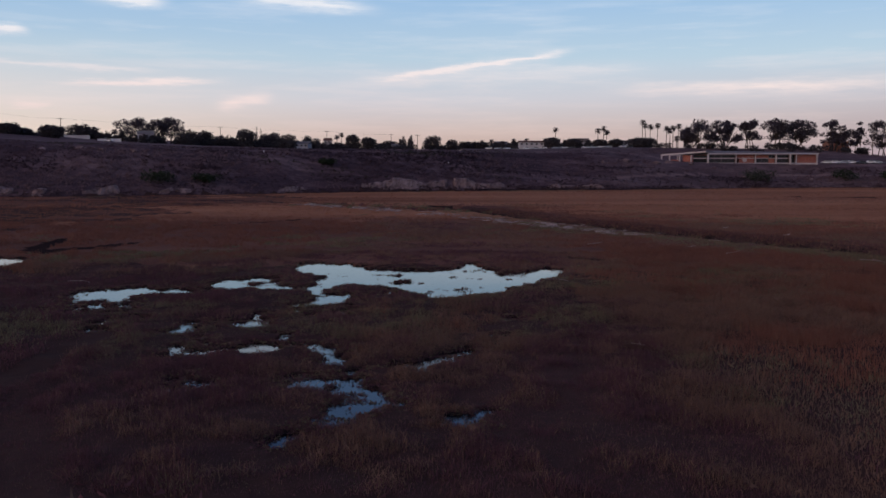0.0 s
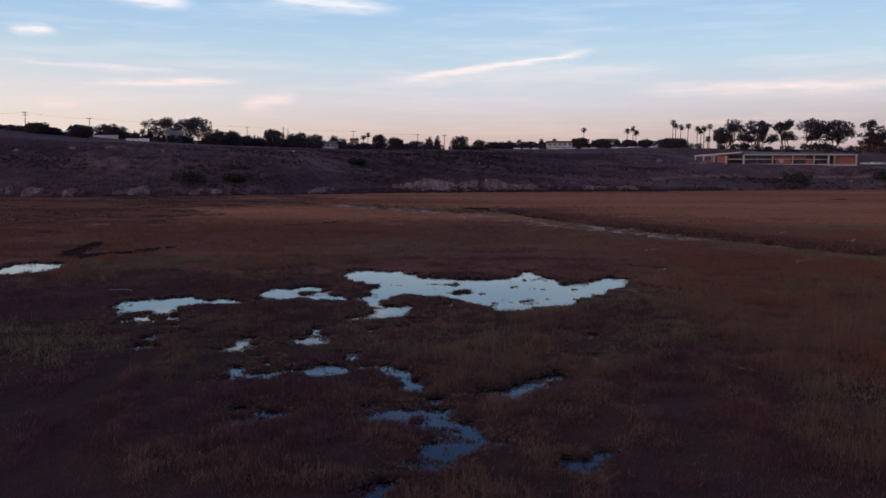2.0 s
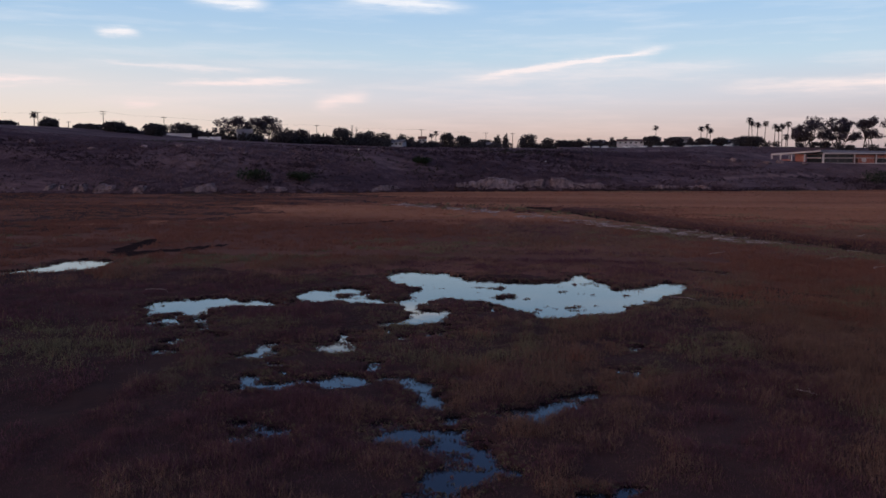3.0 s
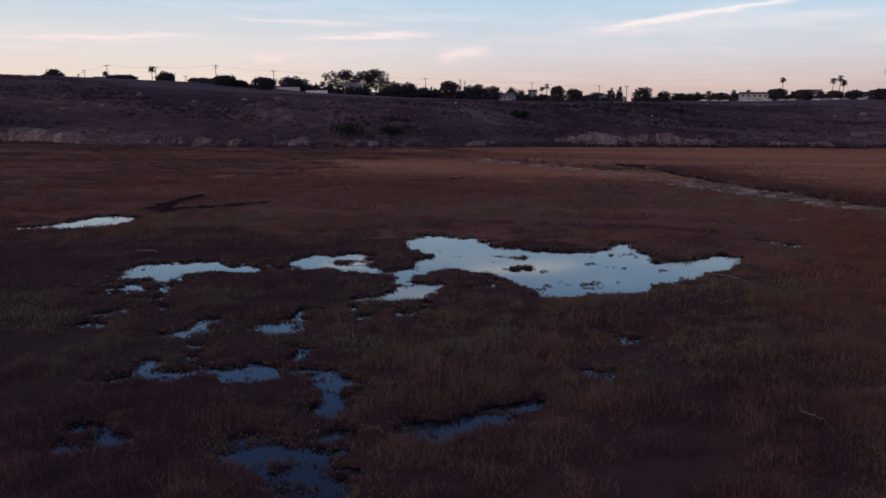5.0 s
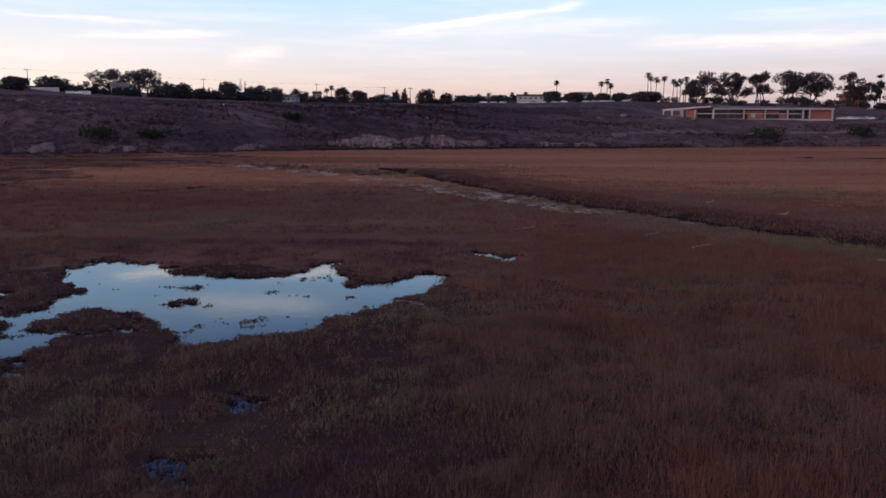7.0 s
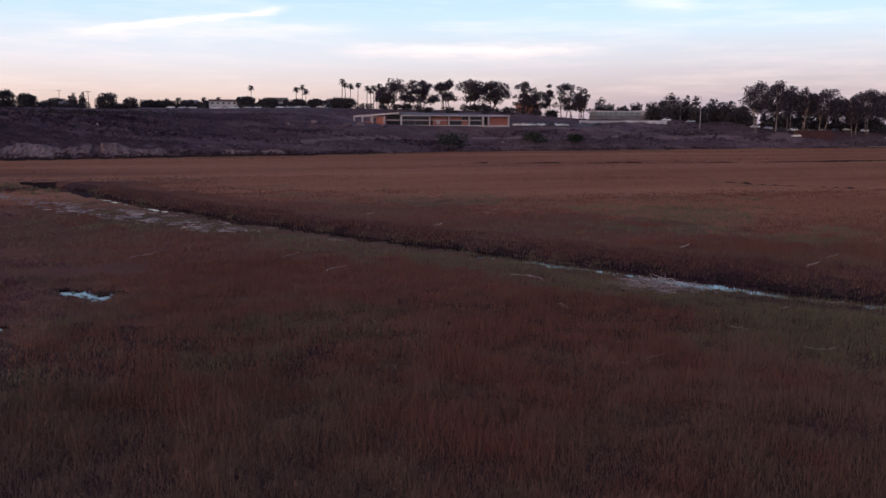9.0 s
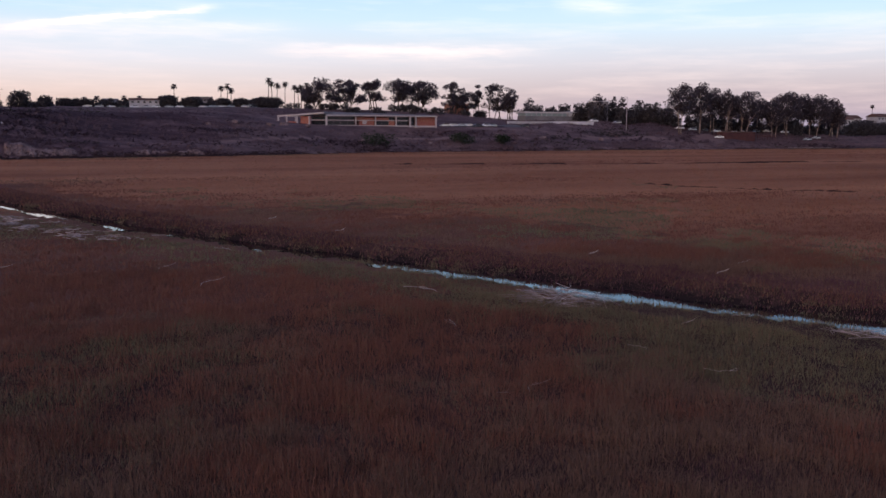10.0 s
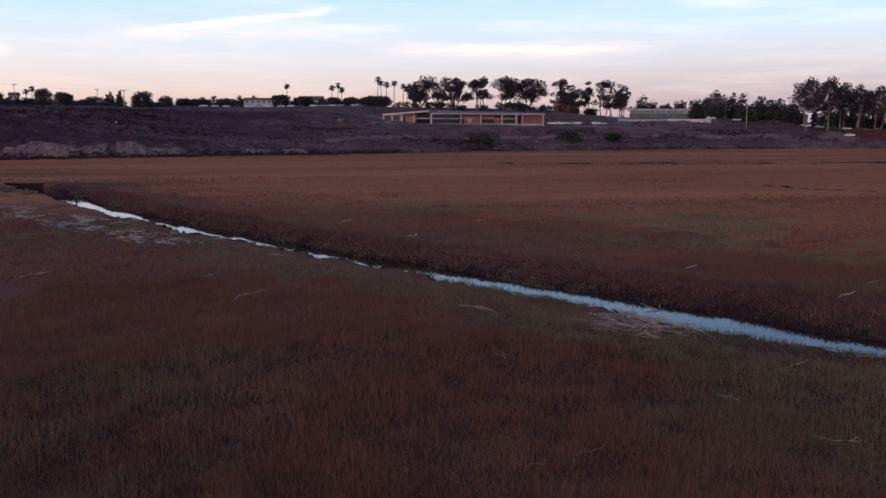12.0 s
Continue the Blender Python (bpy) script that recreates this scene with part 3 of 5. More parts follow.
def build_ground():
    xs = lines((-4500, -900, 600), (-900, -420, 40), (-420, -66, 4), (-66, -34, 0.7), (-34, 11, 0.27), (11, 18, 0.5), (18, 76, 1.0), (76, 150, 1.6), (150, 420, 4), (420, 900, 40), (900, 4500, 600))
    ys = lines((-600, -30, 57), (-30, 22, 1.3), (22, 28, 0.5), (28, 91, 0.29), (91, 100, 0.5), (100, 200, 1.4), (200, 246, 2), (246, 440, 3.0), (440, 700, 20), (700, 4700, 500))
    gx, gy = np.meshgrid(xs, ys)
    gz = land(gx.ravel(), gy.ravel()).reshape(gx.shape)
    bank = channel(gx, gy)
    gz = gz - 0.5 * sedge(bank, 0.6, 1.4) * (1 - sedge(bank, 6.2, 7.0))
    w, h = len(xs), len(ys)
    me = bpy.data.meshes.new("ground")
    verts = np.stack([gx, gy, gz], -1).reshape(-1, 3)
    k = (np.arange(h - 1)[:, None] * w + np.arange(w - 1)).ravel()
    quads = np.stack([k, k + 1, k + w + 1, k + w], -1)
    me.vertices.add(len(verts))
    me.vertices.foreach_set("co", verts.astype(np.float32).ravel())
    me.loops.add(quads.size)
    me.loops.foreach_set("vertex_index", quads.astype(np.int32).ravel())
    me.polygons.add(len(quads))
    me.polygons.foreach_set("loop_start", np.arange(0, quads.size, 4, dtype=np.int32))
    mid = verts[quads].mean(1)
    u = mid[:, 1] - toe(mid[:, 0])
    off = channel(mid[:, 0], mid[:, 1])
    a, b = mid[:, 0], mid[:, 1]
    ragged = 26 * vnoise(a, b, 30, 2) + 16 * vnoise(a, b, 7, 3) + 10 * vnoise(a, b, 2.2, 4)
    rag2 = 5 * vnoise(a, b, 6, 1) + 4 * vnoise(a, b, 1.8, 5)
    dry = (off > 15 + 1.8 * rag2) | (b > 128 + ragged) & ((off < 0) | (off > 12 + rag2))
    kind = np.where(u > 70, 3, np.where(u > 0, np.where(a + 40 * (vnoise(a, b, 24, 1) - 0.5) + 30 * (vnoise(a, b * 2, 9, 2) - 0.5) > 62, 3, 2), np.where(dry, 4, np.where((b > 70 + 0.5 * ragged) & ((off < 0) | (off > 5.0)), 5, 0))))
    wet = (a < -94 + 1.3 * ragged) & (u <= 0)
    kind = np.where(wet & (kind == 4), 5, kind)
    kind = np.where(wet & (kind == 5) & (vnoise(a * 0.5, b, 9, 3) + 0.5 * vnoise(a, b, 2.5, 1) > 0.66), 0, kind)
    shelf = (a > 60) & (a < 300) & (np.abs(u - 12.5 - 3 * vnoise(a, 0 * a, 30, 2)) < 1.8) & (vnoise(a, 0 * a, 22, 4) > 0.36)
    kind = np.where(shelf | sandy(a, u), 6, kind)
    kind = np.where((u > -3.2) & (u <= 0), 0, kind)
    kind = np.where((u <= 0) & (((off > 0.1) & (off < 4.9)) | (pond(a, b) < 0.0) | (strokes(a, b, DITCHES) < 0)), 1, kind)
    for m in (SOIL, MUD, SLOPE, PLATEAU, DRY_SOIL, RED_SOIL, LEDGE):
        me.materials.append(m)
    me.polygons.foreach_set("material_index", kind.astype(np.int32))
    me.polygons.foreach_set("use_smooth", np.ones(len(quads), bool))
    me.update(calc_edges=True)
    tagged(new("ground", me), "flat salt marsh ground rising into a scrubby bluff", "ground", kind="structure")


build_ground()

_g = Geo()
_g.v, _g.f = [(-66, 22, WATER_Z), (20, 22, WATER_Z), (20, 95.5, WATER_Z), (-66, 95.5, WATER_Z)], [(0, 1, 2, 3)]
tagged(new("pond_water", _g.mesh("pond_water", WATER)), "still shallow pond water reflecting the evening sky", "water", kind="structure")
_g = Geo()
for _i in range(len(BANK_X)):
    _a, _b = max(_i - 1, 0), min(_i + 1, len(BANK_X) - 1)
    _d = Vector((BANK_X[_b] - BANK_X[_a], BANK_Y[_b] - BANK_Y[_a])).normalized()
    _s = Vector((-_d.y, _d.x))
    for _o in (0.2, 7.4):
        _g.v.append((BANK_X[_i] + _s.x * _o, BANK_Y[_i] + _s.y * _o, CHANNEL_Z))
    if _i:
        _g.f.append((2 * _i - 2, 2 * _i, 2 * _i + 1, 2 * _i - 1))
tagged(new("channel_water", _g.mesh("channel_water", WATER)), "narrow ribbon of tidal water in a muddy channel", "water", kind="structure")


def build_mud():
    """The bare muddy bed and far bank of the channel, a strip that follows it."""
    far = np.concatenate([[0], np.cumsum(np.hypot(np.diff(BANK_X), np.diff(BANK_Y)))])
    s = np.arange(0, far[-1], 0.45)
    cx, cy = np.interp(s, far, BANK_X), np.interp(s, far, BANK_Y)
    soft = np.ones(9) / 9
    cx[4:-4], cy[4:-4] = np.convolve(cx, soft, "valid"), np.convolve(cy, soft, "valid")
    tx, ty = np.gradient(cx), np.gradient(cy)
    size = np.hypot(tx, ty)
    d = np.linspace(-0.8, 10.4, 44)
    x = cx[:, None] - (ty / size)[:, None] * d
    y = cy[:, None] + (tx / size)[:, None] * d
    off = channel(x, y)
    z = channel_bed(off) + 0.03 + 0.10 * (vnoise(x, y, 1.6, 3) - 0.5) + 0.08 * (vnoise(x, y, 0.6, 4) - 0.5) - 0.5 * (off < -0.05)
    n, w = x.shape
    g = Geo()
    g.v = [tuple(p) for p in np.stack([x, y, z], -1).reshape(-1, 3)]
    use = (off > -0.3) & (off < 7.4) & (y < 204)
    grown = (off > mud_edge(x, y)).astype(int)
    index = []
    for i in range(n - 1):
        for j in range(w - 1):
            if use[i, j]:
                k = i * w + j
                g.f.append((k, k + w, k + w + 1, k + 1))
                index.append(grown[i, j])
    me = g.mesh("channel_mud", MUD, True)
    me.materials.append(SOIL)
    me.polygons.foreach_set("material_index", index)
    tagged(new("channel_mud", me), "dark wet mud of the tidal channel bed and bank", "mud", kind="structure")


build_mud()


# ---- marsh plants ----
def blades(x, y, tall, wide, lean, gen, lift=0.0):
    """Upright triangular blades standing on the ground."""
    n = len(x)
    z = np.maximum(land(x, y), CHANNEL_Z - 0.05) + lift
    a = gen.uniform(0, 2 * math.pi, n)
    dx, dy = np.cos(a) * wide / 2, np.sin(a) * wide / 2
    la, ll = gen.uniform(0, 2 * math.pi, n), np.abs(gen.normal(0, 1, n)) * lean * tall
    v = np.empty((n, 3, 3))
    v[:, 0] = np.stack([x - dx, y - dy, z - 0.05], -1)
    v[:, 1] = np.stack([x + dx, y + dy, z - 0.05], -1)
    v[:, 2] = np.stack([x + np.cos(la) * ll, y + np.sin(la) * ll, z + tall], -1)
    return v.reshape(-1, 3)


def tint(x, y, gen):
    """Which plant grows where: russet, brown, olive, straw or plum."""
    n = len(x)
    big, mid, small = vnoise(x, y, 34, 0), vnoise(x, y, 11, 1), vnoise(x, y, 2.6, 2)
    red = 0.8 * big + 0.5 * mid + 0.35 * (mid - 0.5) * sedge(x, 12, 24) + 0.45 * small + 0.3 * (vnoise(x, y, 0.9, 5) - 0.5) + 0.04 * sedge(x, 5, 45) + 0.55 * np.exp(-((x - 33) / 6) ** 2 - ((y - 79) / 9) ** 2) - 0.36 * (1 - sedge(x - 9 * (1 - sedge(y, 44, 60)), -4, 16)) - 0.20 * (1 - sedge(y, 40, 62)) * (1 - sedge(x, 0, 10)) + 0.10 * sedge(x, 8, 20) + 0.52 * sedge(y, 80, 112) + 0.55 * (1 - sedge(x, -34, -14)) * sedge(y, 62, 80) - 0.42 * sedge(channel(x, y), 3, 6) * (1 - sedge(channel(x, y), 9, 18)) + gen.normal(0, 0.13, n) * (1 - 0.6 * sedge(y, 78, 100))
    kind = np.where(red > 1.08, 0, 1)
    kind = np.where(red < 0.74 - 0.14 * sedge(x, 6, 18), 5, kind)
    green = vnoise(x, y, 19, 3) * 0.7 + 0.4 * vnoise(x, y, 4, 4) + 0.25 * vnoise(x, y, 1.1, 1) - 0.07 + gen.normal(0, 0.10, n) * (1 - 0.6 * sedge(y, 78, 100))
    off = channel(x, y)
    green = green + 0.15 * sedge(x, 14, 30) * (1 - sedge(y, 92, 104)) * (red < 1.16) + 0.62 * sedge(off, -12, -2) * (off < 0.5) + 0.26 * sedge(off, 12, 20) * (1 - sedge(off, 26, 40)) - 0.3 * sedge(y, 140, 200) + 0.42 * sedge(y - toe(x), -26, -8)
    dry = np.maximum(sedge(off, 14, 34), sedge(y, 104, 165) * (1 - 0.5 * sedge(off, 0, 4) * (1 - sedge(off, 20, 40)))) * 1.15 - 0.86 * vnoise(x * 0.3, y, 20, 5) + gen.normal(0, 0.1, n)
    dry = dry - 0.36 * (1 - sedge(x + 26 * (vnoise(x, y, 24, 1) - 0.5), -85, -30))
    kind = np.where(dry > 0.5, 4, kind)
    kind = np.where(green > 0.84, 2, kind)
    kind = np.where(gen.random(n) < 0.015 + 0.075 * sedge(x, 2, 20), 3, kind)
    return kind


def bare(x, y):
    """Water, mud and the bluff carry no marsh plants."""
    off = channel(x, y)
    return (pond(x, y) < -0.10) | ((off > -0.05) & (off < mud_edge(x, y))) | (strokes(x, y, DITCHES) < -0.1) | (y > toe(x) - 1)


# plots of plants: from and to along x and y, plants to the square metre, height, width
NEAR_PLOTS = [(-22, 12, 26, 52, 270, 0.42, 0.022), (8, 48, 48, 72, 270, 0.46, 0.023), (16, 58, 72, 88, 165, 0.44, 0.030), (-24, 8, 52, 66, 130, 0.42, 0.032),
              (48, 60, 56, 72, 140, 0.44, 0.030), (58, 80, 62, 92, 60, 0.42, 0.05), (-46, 16, 66, 100, 75, 0.40, 0.048), (16, 80, 88, 104, 80, 0.42, 0.045)]
NEAR_PLOTS += [(-46, -24, 40, 66, 60, 0.40, 0.05), (-32, -22, 26, 40, 45, 0.40, 0.05), (12, 22, 26, 48, 70, 0.42, 0.045), (-66, -46, 62, 100, 26, 0.36, 0.08),
               (22, 60, 26, 48, 6, 0.38, 0.14), (-70, -32, 26, 62, 5, 0.38, 0.14), (-70, 76, -30, 26, 2, 0.38, 0.25)]
FAR_PLOTS = [(-90, 125, 104, 150, 20, 0.28, 0.11), (-90, -66, 62, 104, 12, 0.32, 0.13), (80, 130, 40, 104, 16, 0.34, 0.11), (-150, 210, 150, 215, 7, 0.20, 0.2),
             (-260, 420, 215, 376, 1.9, 0.18, 0.34), (-200, -90, 90, 150, 4, 0.28, 0.24), (125, 260, 90, 150, 4, 0.28, 0.24)]


def mound(x, y):
    """Hummocks of the plant cover, 0 in the gaps and 1 on top."""
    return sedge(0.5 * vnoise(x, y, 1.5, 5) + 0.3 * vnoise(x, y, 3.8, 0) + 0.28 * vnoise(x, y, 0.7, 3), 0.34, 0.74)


def build_marsh():
    gen = np.random.default_rng(21)
    sets = []
    # tussocks near the way: clumps of fine blades
    for x0, x1, y0, y1, per, tall, wide in NEAR_PLOTS + FAR_PLOTS:
        n = int((x1 - x0) * (y1 - y0) * per)
        groups = max(n // 9, 1)
        cx, cy = gen.uniform(x0, x1, groups), gen.uniform(y0, y1, groups)
        pick = gen.integers(0, groups, n)
        spread = 3.2 * wide + 0.06
        x = np.where(gen.random(n) < 0.6, cx[pick] + gen.normal(0, spread, n), gen.uniform(x0, x1, n))
        y = np.where(np.arange(n) % 5 < 3, cy[pick] + gen.normal(0, spread, n), gen.uniform(y0, y1, n))
        bank = channel(x, y)
        keep = (~bare(x, y) | ((bank > 4.0) & (bank < 9) & (gen.random(n) < np.clip(0.5 * bank - 2.2, 0.12, 0.95)))) & (gen.random(n) < 0.5 + 0.65 * mound(x, y) + 0.25 * sedge(x, 3, 12))
        x, y, n = x[keep], y[keep], keep.sum()
        kind = tint(x, y, gen)
        off = channel(x, y)
        kind = np.where((off > 4) & (off < 9) & (kind != 2), 5, kind)
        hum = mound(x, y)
        # plum in the hummock gaps puts their shade into the plant colour
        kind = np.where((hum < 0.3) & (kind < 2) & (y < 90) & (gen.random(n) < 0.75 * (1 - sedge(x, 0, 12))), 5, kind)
        low = np.where((kind == 2) | (kind == 5), 0.72, 1.0) * (0.20 + 1.35 * hum + (0.40 - 0.75 * hum) * sedge(x, 3, 14)) * (0.22 + 0.3 * (1 - sedge(y, 52, 66)) + (0.78 - 0.3 * (1 - sedge(y, 52, 66))) * sedge(pond(x, y), 0, 2.2))
        h = tall * low * gen.uniform(0.55, 1.35, n) * np.where(kind == 3, 1.25, 1) * np.where(kind == 4, 0.55, 1)
        h = h * np.where((off > -2.5) & (off < 0.3), np.interp(x, [20, 36, 40, 46, 50, 52], [0.18, 0.18, 0.3, 0.5, 0.4, 0.3]), 1) * np.where((off > 4.6) & (off < 8.5), 0.7, 1)
        w = wide * gen.uniform(0.6, 1.5, n) * np.where(kind == 3, 0.55, 1)
        leafy = (kind != 3) & (gen.random(n) < np.where((kind == 0) | (kind == 4), 0.3, 0.7 - 0.35 * sedge(x, 4, 14)))
        lift = np.where(leafy, h * gen.uniform(0.0, 0.75, n), 0)
        lean = np.where(leafy, 1.3, np.where((kind == 0) | (kind == 3), 0.35, 0.6))
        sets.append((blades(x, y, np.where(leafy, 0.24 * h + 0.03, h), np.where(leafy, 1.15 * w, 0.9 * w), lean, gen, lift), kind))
    verts, kind = np.concatenate([s[0] for s in sets]), np.concatenate([s[1] for s in sets])
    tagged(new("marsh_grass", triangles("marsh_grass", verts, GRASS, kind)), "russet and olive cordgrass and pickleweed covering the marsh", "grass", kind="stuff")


build_marsh()


def build_bank_plants():
    """Pickleweed on the far bank of the channel, and stalks that lean over its near edge."""
    gen = np.random.default_rng(27)
    n = 120000
    t = gen.uniform(0, 1, n) ** 1.5
    y = 66 + 125 * t
    x = np.interp(y, BANK_Y[::-1], BANK_X[::-1]) + gen.uniform(2.0, 14.0, n)
    off = channel(x, y)
    patch = 0.55 * vnoise(x, y, 1.3, 2) + 0.45 * vnoise(x, y, 3.4, 3)
    keep = (off > 3.8 + 1.4 * sedge(y, 92, 108)) & (off < 10) & (gen.random(n) < sedge(off + 2.4 * (patch - 0.5), 4.4, 6.6)) & (gen.random(n) < 0.35 + 0.8 * mound(x, y))
    x, y, off, patch = x[keep], y[keep], off[keep], patch[keep]
    m = len(x)
    pick = gen.random(m)
    kind = np.where(pick < 0.46, 5, np.where(pick < 0.62, 0, np.where(pick < 0.94, 1, 3)))
    kind = np.where((off < 6.0) & (patch > 0.6) & (pick < 0.7), 2, kind)
    h = gen.uniform(0.12, 0.34, m) * np.where(kind == 2, 0.6, 1) * (0.6 + 0.7 * mound(x, y))
    far = blades(x, y, h, gen.uniform(0.03, 0.08, m) * (1 + 1.2 * sedge(y, 90, 150)), 0.6, gen, 0.10)
    k = 4200
    y = gen.uniform(66, 102, k)
    x = np.interp(y, BANK_Y[::-1], BANK_X[::-1]) + gen.normal(-0.2, 0.5, k)
    keep = (channel(x, y) < 0.25) & (vnoise(x, y, 1.4, 2) > 0.36)
    x, y = x[keep], y[keep]
    k = len(x)
    near = blades(x, y, gen.uniform(0.08, 0.42, k), gen.uniform(0.025, 0.05, k), 0.4, gen)
    index = np.concatenate([kind, np.where(gen.random(k) < 0.75, 2, 1)])
    tagged(new("bank_plants", triangles("bank_plants", np.concatenate([far, near]), GRASS, index)), "dark plum and olive pickleweed on the channel banks", "plants", kind="stuff")


build_bank_plants()


def build_bend_shrubs():
    """Dark green marsh shrubs round the far bend of the channel."""
    gen = np.random.default_rng(25)
    n, per = 150, 26
    t = gen.random(n)
    x, y = -38 + 44 * t + gen.normal(0, 2.5, n), 212 - 34 * t + gen.normal(0, 4.0, n)
    keep = (channel(x, y) < -0.5) | (channel(x, y) > 5)
    x, y, n = x[keep], y[keep], keep.sum()
    r = gen.uniform(0.4, 1.1, n)
    way = gen.normal(0, 1, (n, per, 3))
    way /= np.linalg.norm(way, axis=2, keepdims=True)
    way[..., 2] = np.abs(way[..., 2])
    mid = np.stack([x, y, land(x, y)], -1)[:, None] + way * r[:, None, None] * gen.uniform(0.4, 1.0, (n, per, 1)) * (1.5, 1.2, 0.6)
    v = mid[:, :, None] + gen.normal(0, 1, (n, per, 3, 3)) * 0.16
    kind = np.repeat(np.where(gen.random(n) < 0.45, 2, np.where(gen.random(n) < 0.5, 5, 0)), per)
    tagged(new("bend_shrubs", triangles("bend_shrubs", v.reshape(-1, 3), GRASS, kind)), "low green and russet shrubs at the channel bend", "shrubs", kind="stuff")


build_bend_shrubs()


def build_mats():
    """Low leafy mats along the ragged shores of the ponds."""
    gen = np.random.default_rng(23)
    x, y = gen.uniform(-58, 14, 520000), gen.uniform(27, 98, 520000)
    d = pond(x, y)
    shore = np.exp(-((d - 0.05) / 0.32) ** 2) * np.where(d < -0.05, 0.65, 1.0) * (0.15 + 1.1 * vnoise(x, y, 2.4, 1))
    tufts = (d < -0.25) & (vnoise(x, y, 1.3, 2) > np.where(y > 62, 0.93, 0.78)) & (vnoise(x, y, 7, 3) > 0.45)
    keep = ((gen.random(len(x)) < np.where(d > 1.5, 0, shore)) | (tufts & (gen.random(len(x)) < 0.55))) & (channel(x, y) < -0.3)
    x, y, n = x[keep], y[keep], keep.sum()
    kind = np.where(gen.random(n) < 0.55, 5, np.where(gen.random(n) < 0.6, 2, 1))
    r = gen.uniform(0.07, 0.22, n)
    z = np.maximum(land(x, y), WATER_Z - 0.02)
    per = 9
    way = gen.normal(0, 1, (n, per, 3))
    way /= np.linalg.norm(way, axis=2, keepdims=True)
    mid = np.stack([x, y, z], -1)[:, None] + way * r[:, None, None] * gen.uniform(0.2, 1.2, (n, per, 1))
    mid[..., 2] = z[:, None] + np.abs(mid[..., 2] - z[:, None]) * 0.55
    v = mid[:, :, None] + gen.normal(0, 1, (n, per, 3, 3)) * np.array((0.028, 0.028, 0.036))
    tagged(new("pickleweed_mats", triangles("pickleweed_mats", v.reshape(-1, 3), GRASS, np.repeat(kind, per))), "low leafy pickleweed mats along the pond shores", "marsh plants", kind="stuff")


build_mats()


# ---- scrub on the bluff ----
def build_scrub():
    gen = np.random.default_rng(31)
    n = 54000
    x = gen.uniform(-330, 430, n)
    u = 1.0 + 83 * gen.random(n) ** 1.15
    # foot bushes hide the ground's edge and stand in for a shadow band
    foot = np.arange(n) < 6000
    x = np.where(np.arange(n) < 3000, gen.uniform(-58, 88, n), x)
    u = np.where(foot, gen.uniform(-1.6, 1.6, n), u)
    y = toe(x) + u
    clump = vnoise(x * 0.5, y, 30, 1) * 0.6 + vnoise(x * 0.7, y, 8, 2) * 0.45 + gen.normal(0, 0.12, n) + 0.6 * foot
    lot = (x > 84) & (x < 200) & (u > 22) & (u < 70)
    shelf = (x > 60) & (x < 300) & (np.abs(u - 12.5 - 3 * vnoise(x, 0 * x, 30, 2)) < 1.9) & (vnoise(x, 0 * x, 22, 4) > 0.36)
    keep = (clump > 0.33) & ~lot & ~sandy(x, u) & (~shelf | (gen.random(n) < 0.12))
    x, y, u, foot, n = x[keep], y[keep], u[keep], foot[keep], keep.sum()
    z = land(x, y)
    r = gen.uniform(0.30, 0.95, n) * (0.6 + 0.8 * vnoise(x, y, 30, 3)) * np.where(u > 50, 0.6, 1) * np.where(foot, 0.75, 1)
    dark = vnoise(x * 0.35, y * 1.4, 26, 4) + 0.22 * (1 - sedge(x, -20, 110)) - 0.25 * sedge(u, 38, 55) - 0.12 * sedge(x, 90, 180) + 0.12 * (1 - sedge(x, -230, -120)) + gen.normal(0, 0.04, n)
    kind = np.where(dark > 0.56, 1, 0)
    pale = vnoise(x * 0.3, y * 1.7, 14, 5) + 0.36 * sedge(x, 40, 100) + 0.12 * np.sin(0.42 * u + 0.04 * x + 5 * vnoise(x, y, 40, 1)) + gen.normal(0, 0.04, n)
    kind = np.where(pale > 0.68, 2, kind)
    kind = np.where(vnoise(x * 0.5, y, 20, 2) + 0.12 * (1 - sedge(x, -60, 60)) + gen.normal(0, 0.06, n) > 0.80, 3, kind)
    # all foot bushes dark, as painted shade
    kind = np.where(foot, 1, kind)
    per = 7
    way = gen.normal(0, 1, (n, per, 3))
    way /= np.linalg.norm(way, axis=2, keepdims=True)
    way[..., 2] = np.abs(way[..., 2])
    mid = np.stack([x, y, z], -1)[:, None] + way * (r[:, None, None] * gen.uniform(0.6, 1.0, (n, per, 1))) * (1.25, 1, 0.75)
    size = r[:, None, None, None] * gen.uniform(0.35, 0.6, (n, per, 1, 1)) * 0.85
    off = gen.normal(0, 1, (n, per, 3, 3))
    off -= 0.85 * (off * way[:, :, None]).sum(-1, keepdims=True) * way[:, :, None]
    v = mid[:, :, None] + off * size
    tagged(new("bluff_scrub", triangles("bluff_scrub", v.reshape(-1, 3), SCRUB, np.repeat(kind, per))), "grey and dark coastal scrub on the bluff", "shrubs", kind="stuff")


build_scrub()


# ---- sandstone at the foot of the bluff ----
ROCK_SCRUB = []


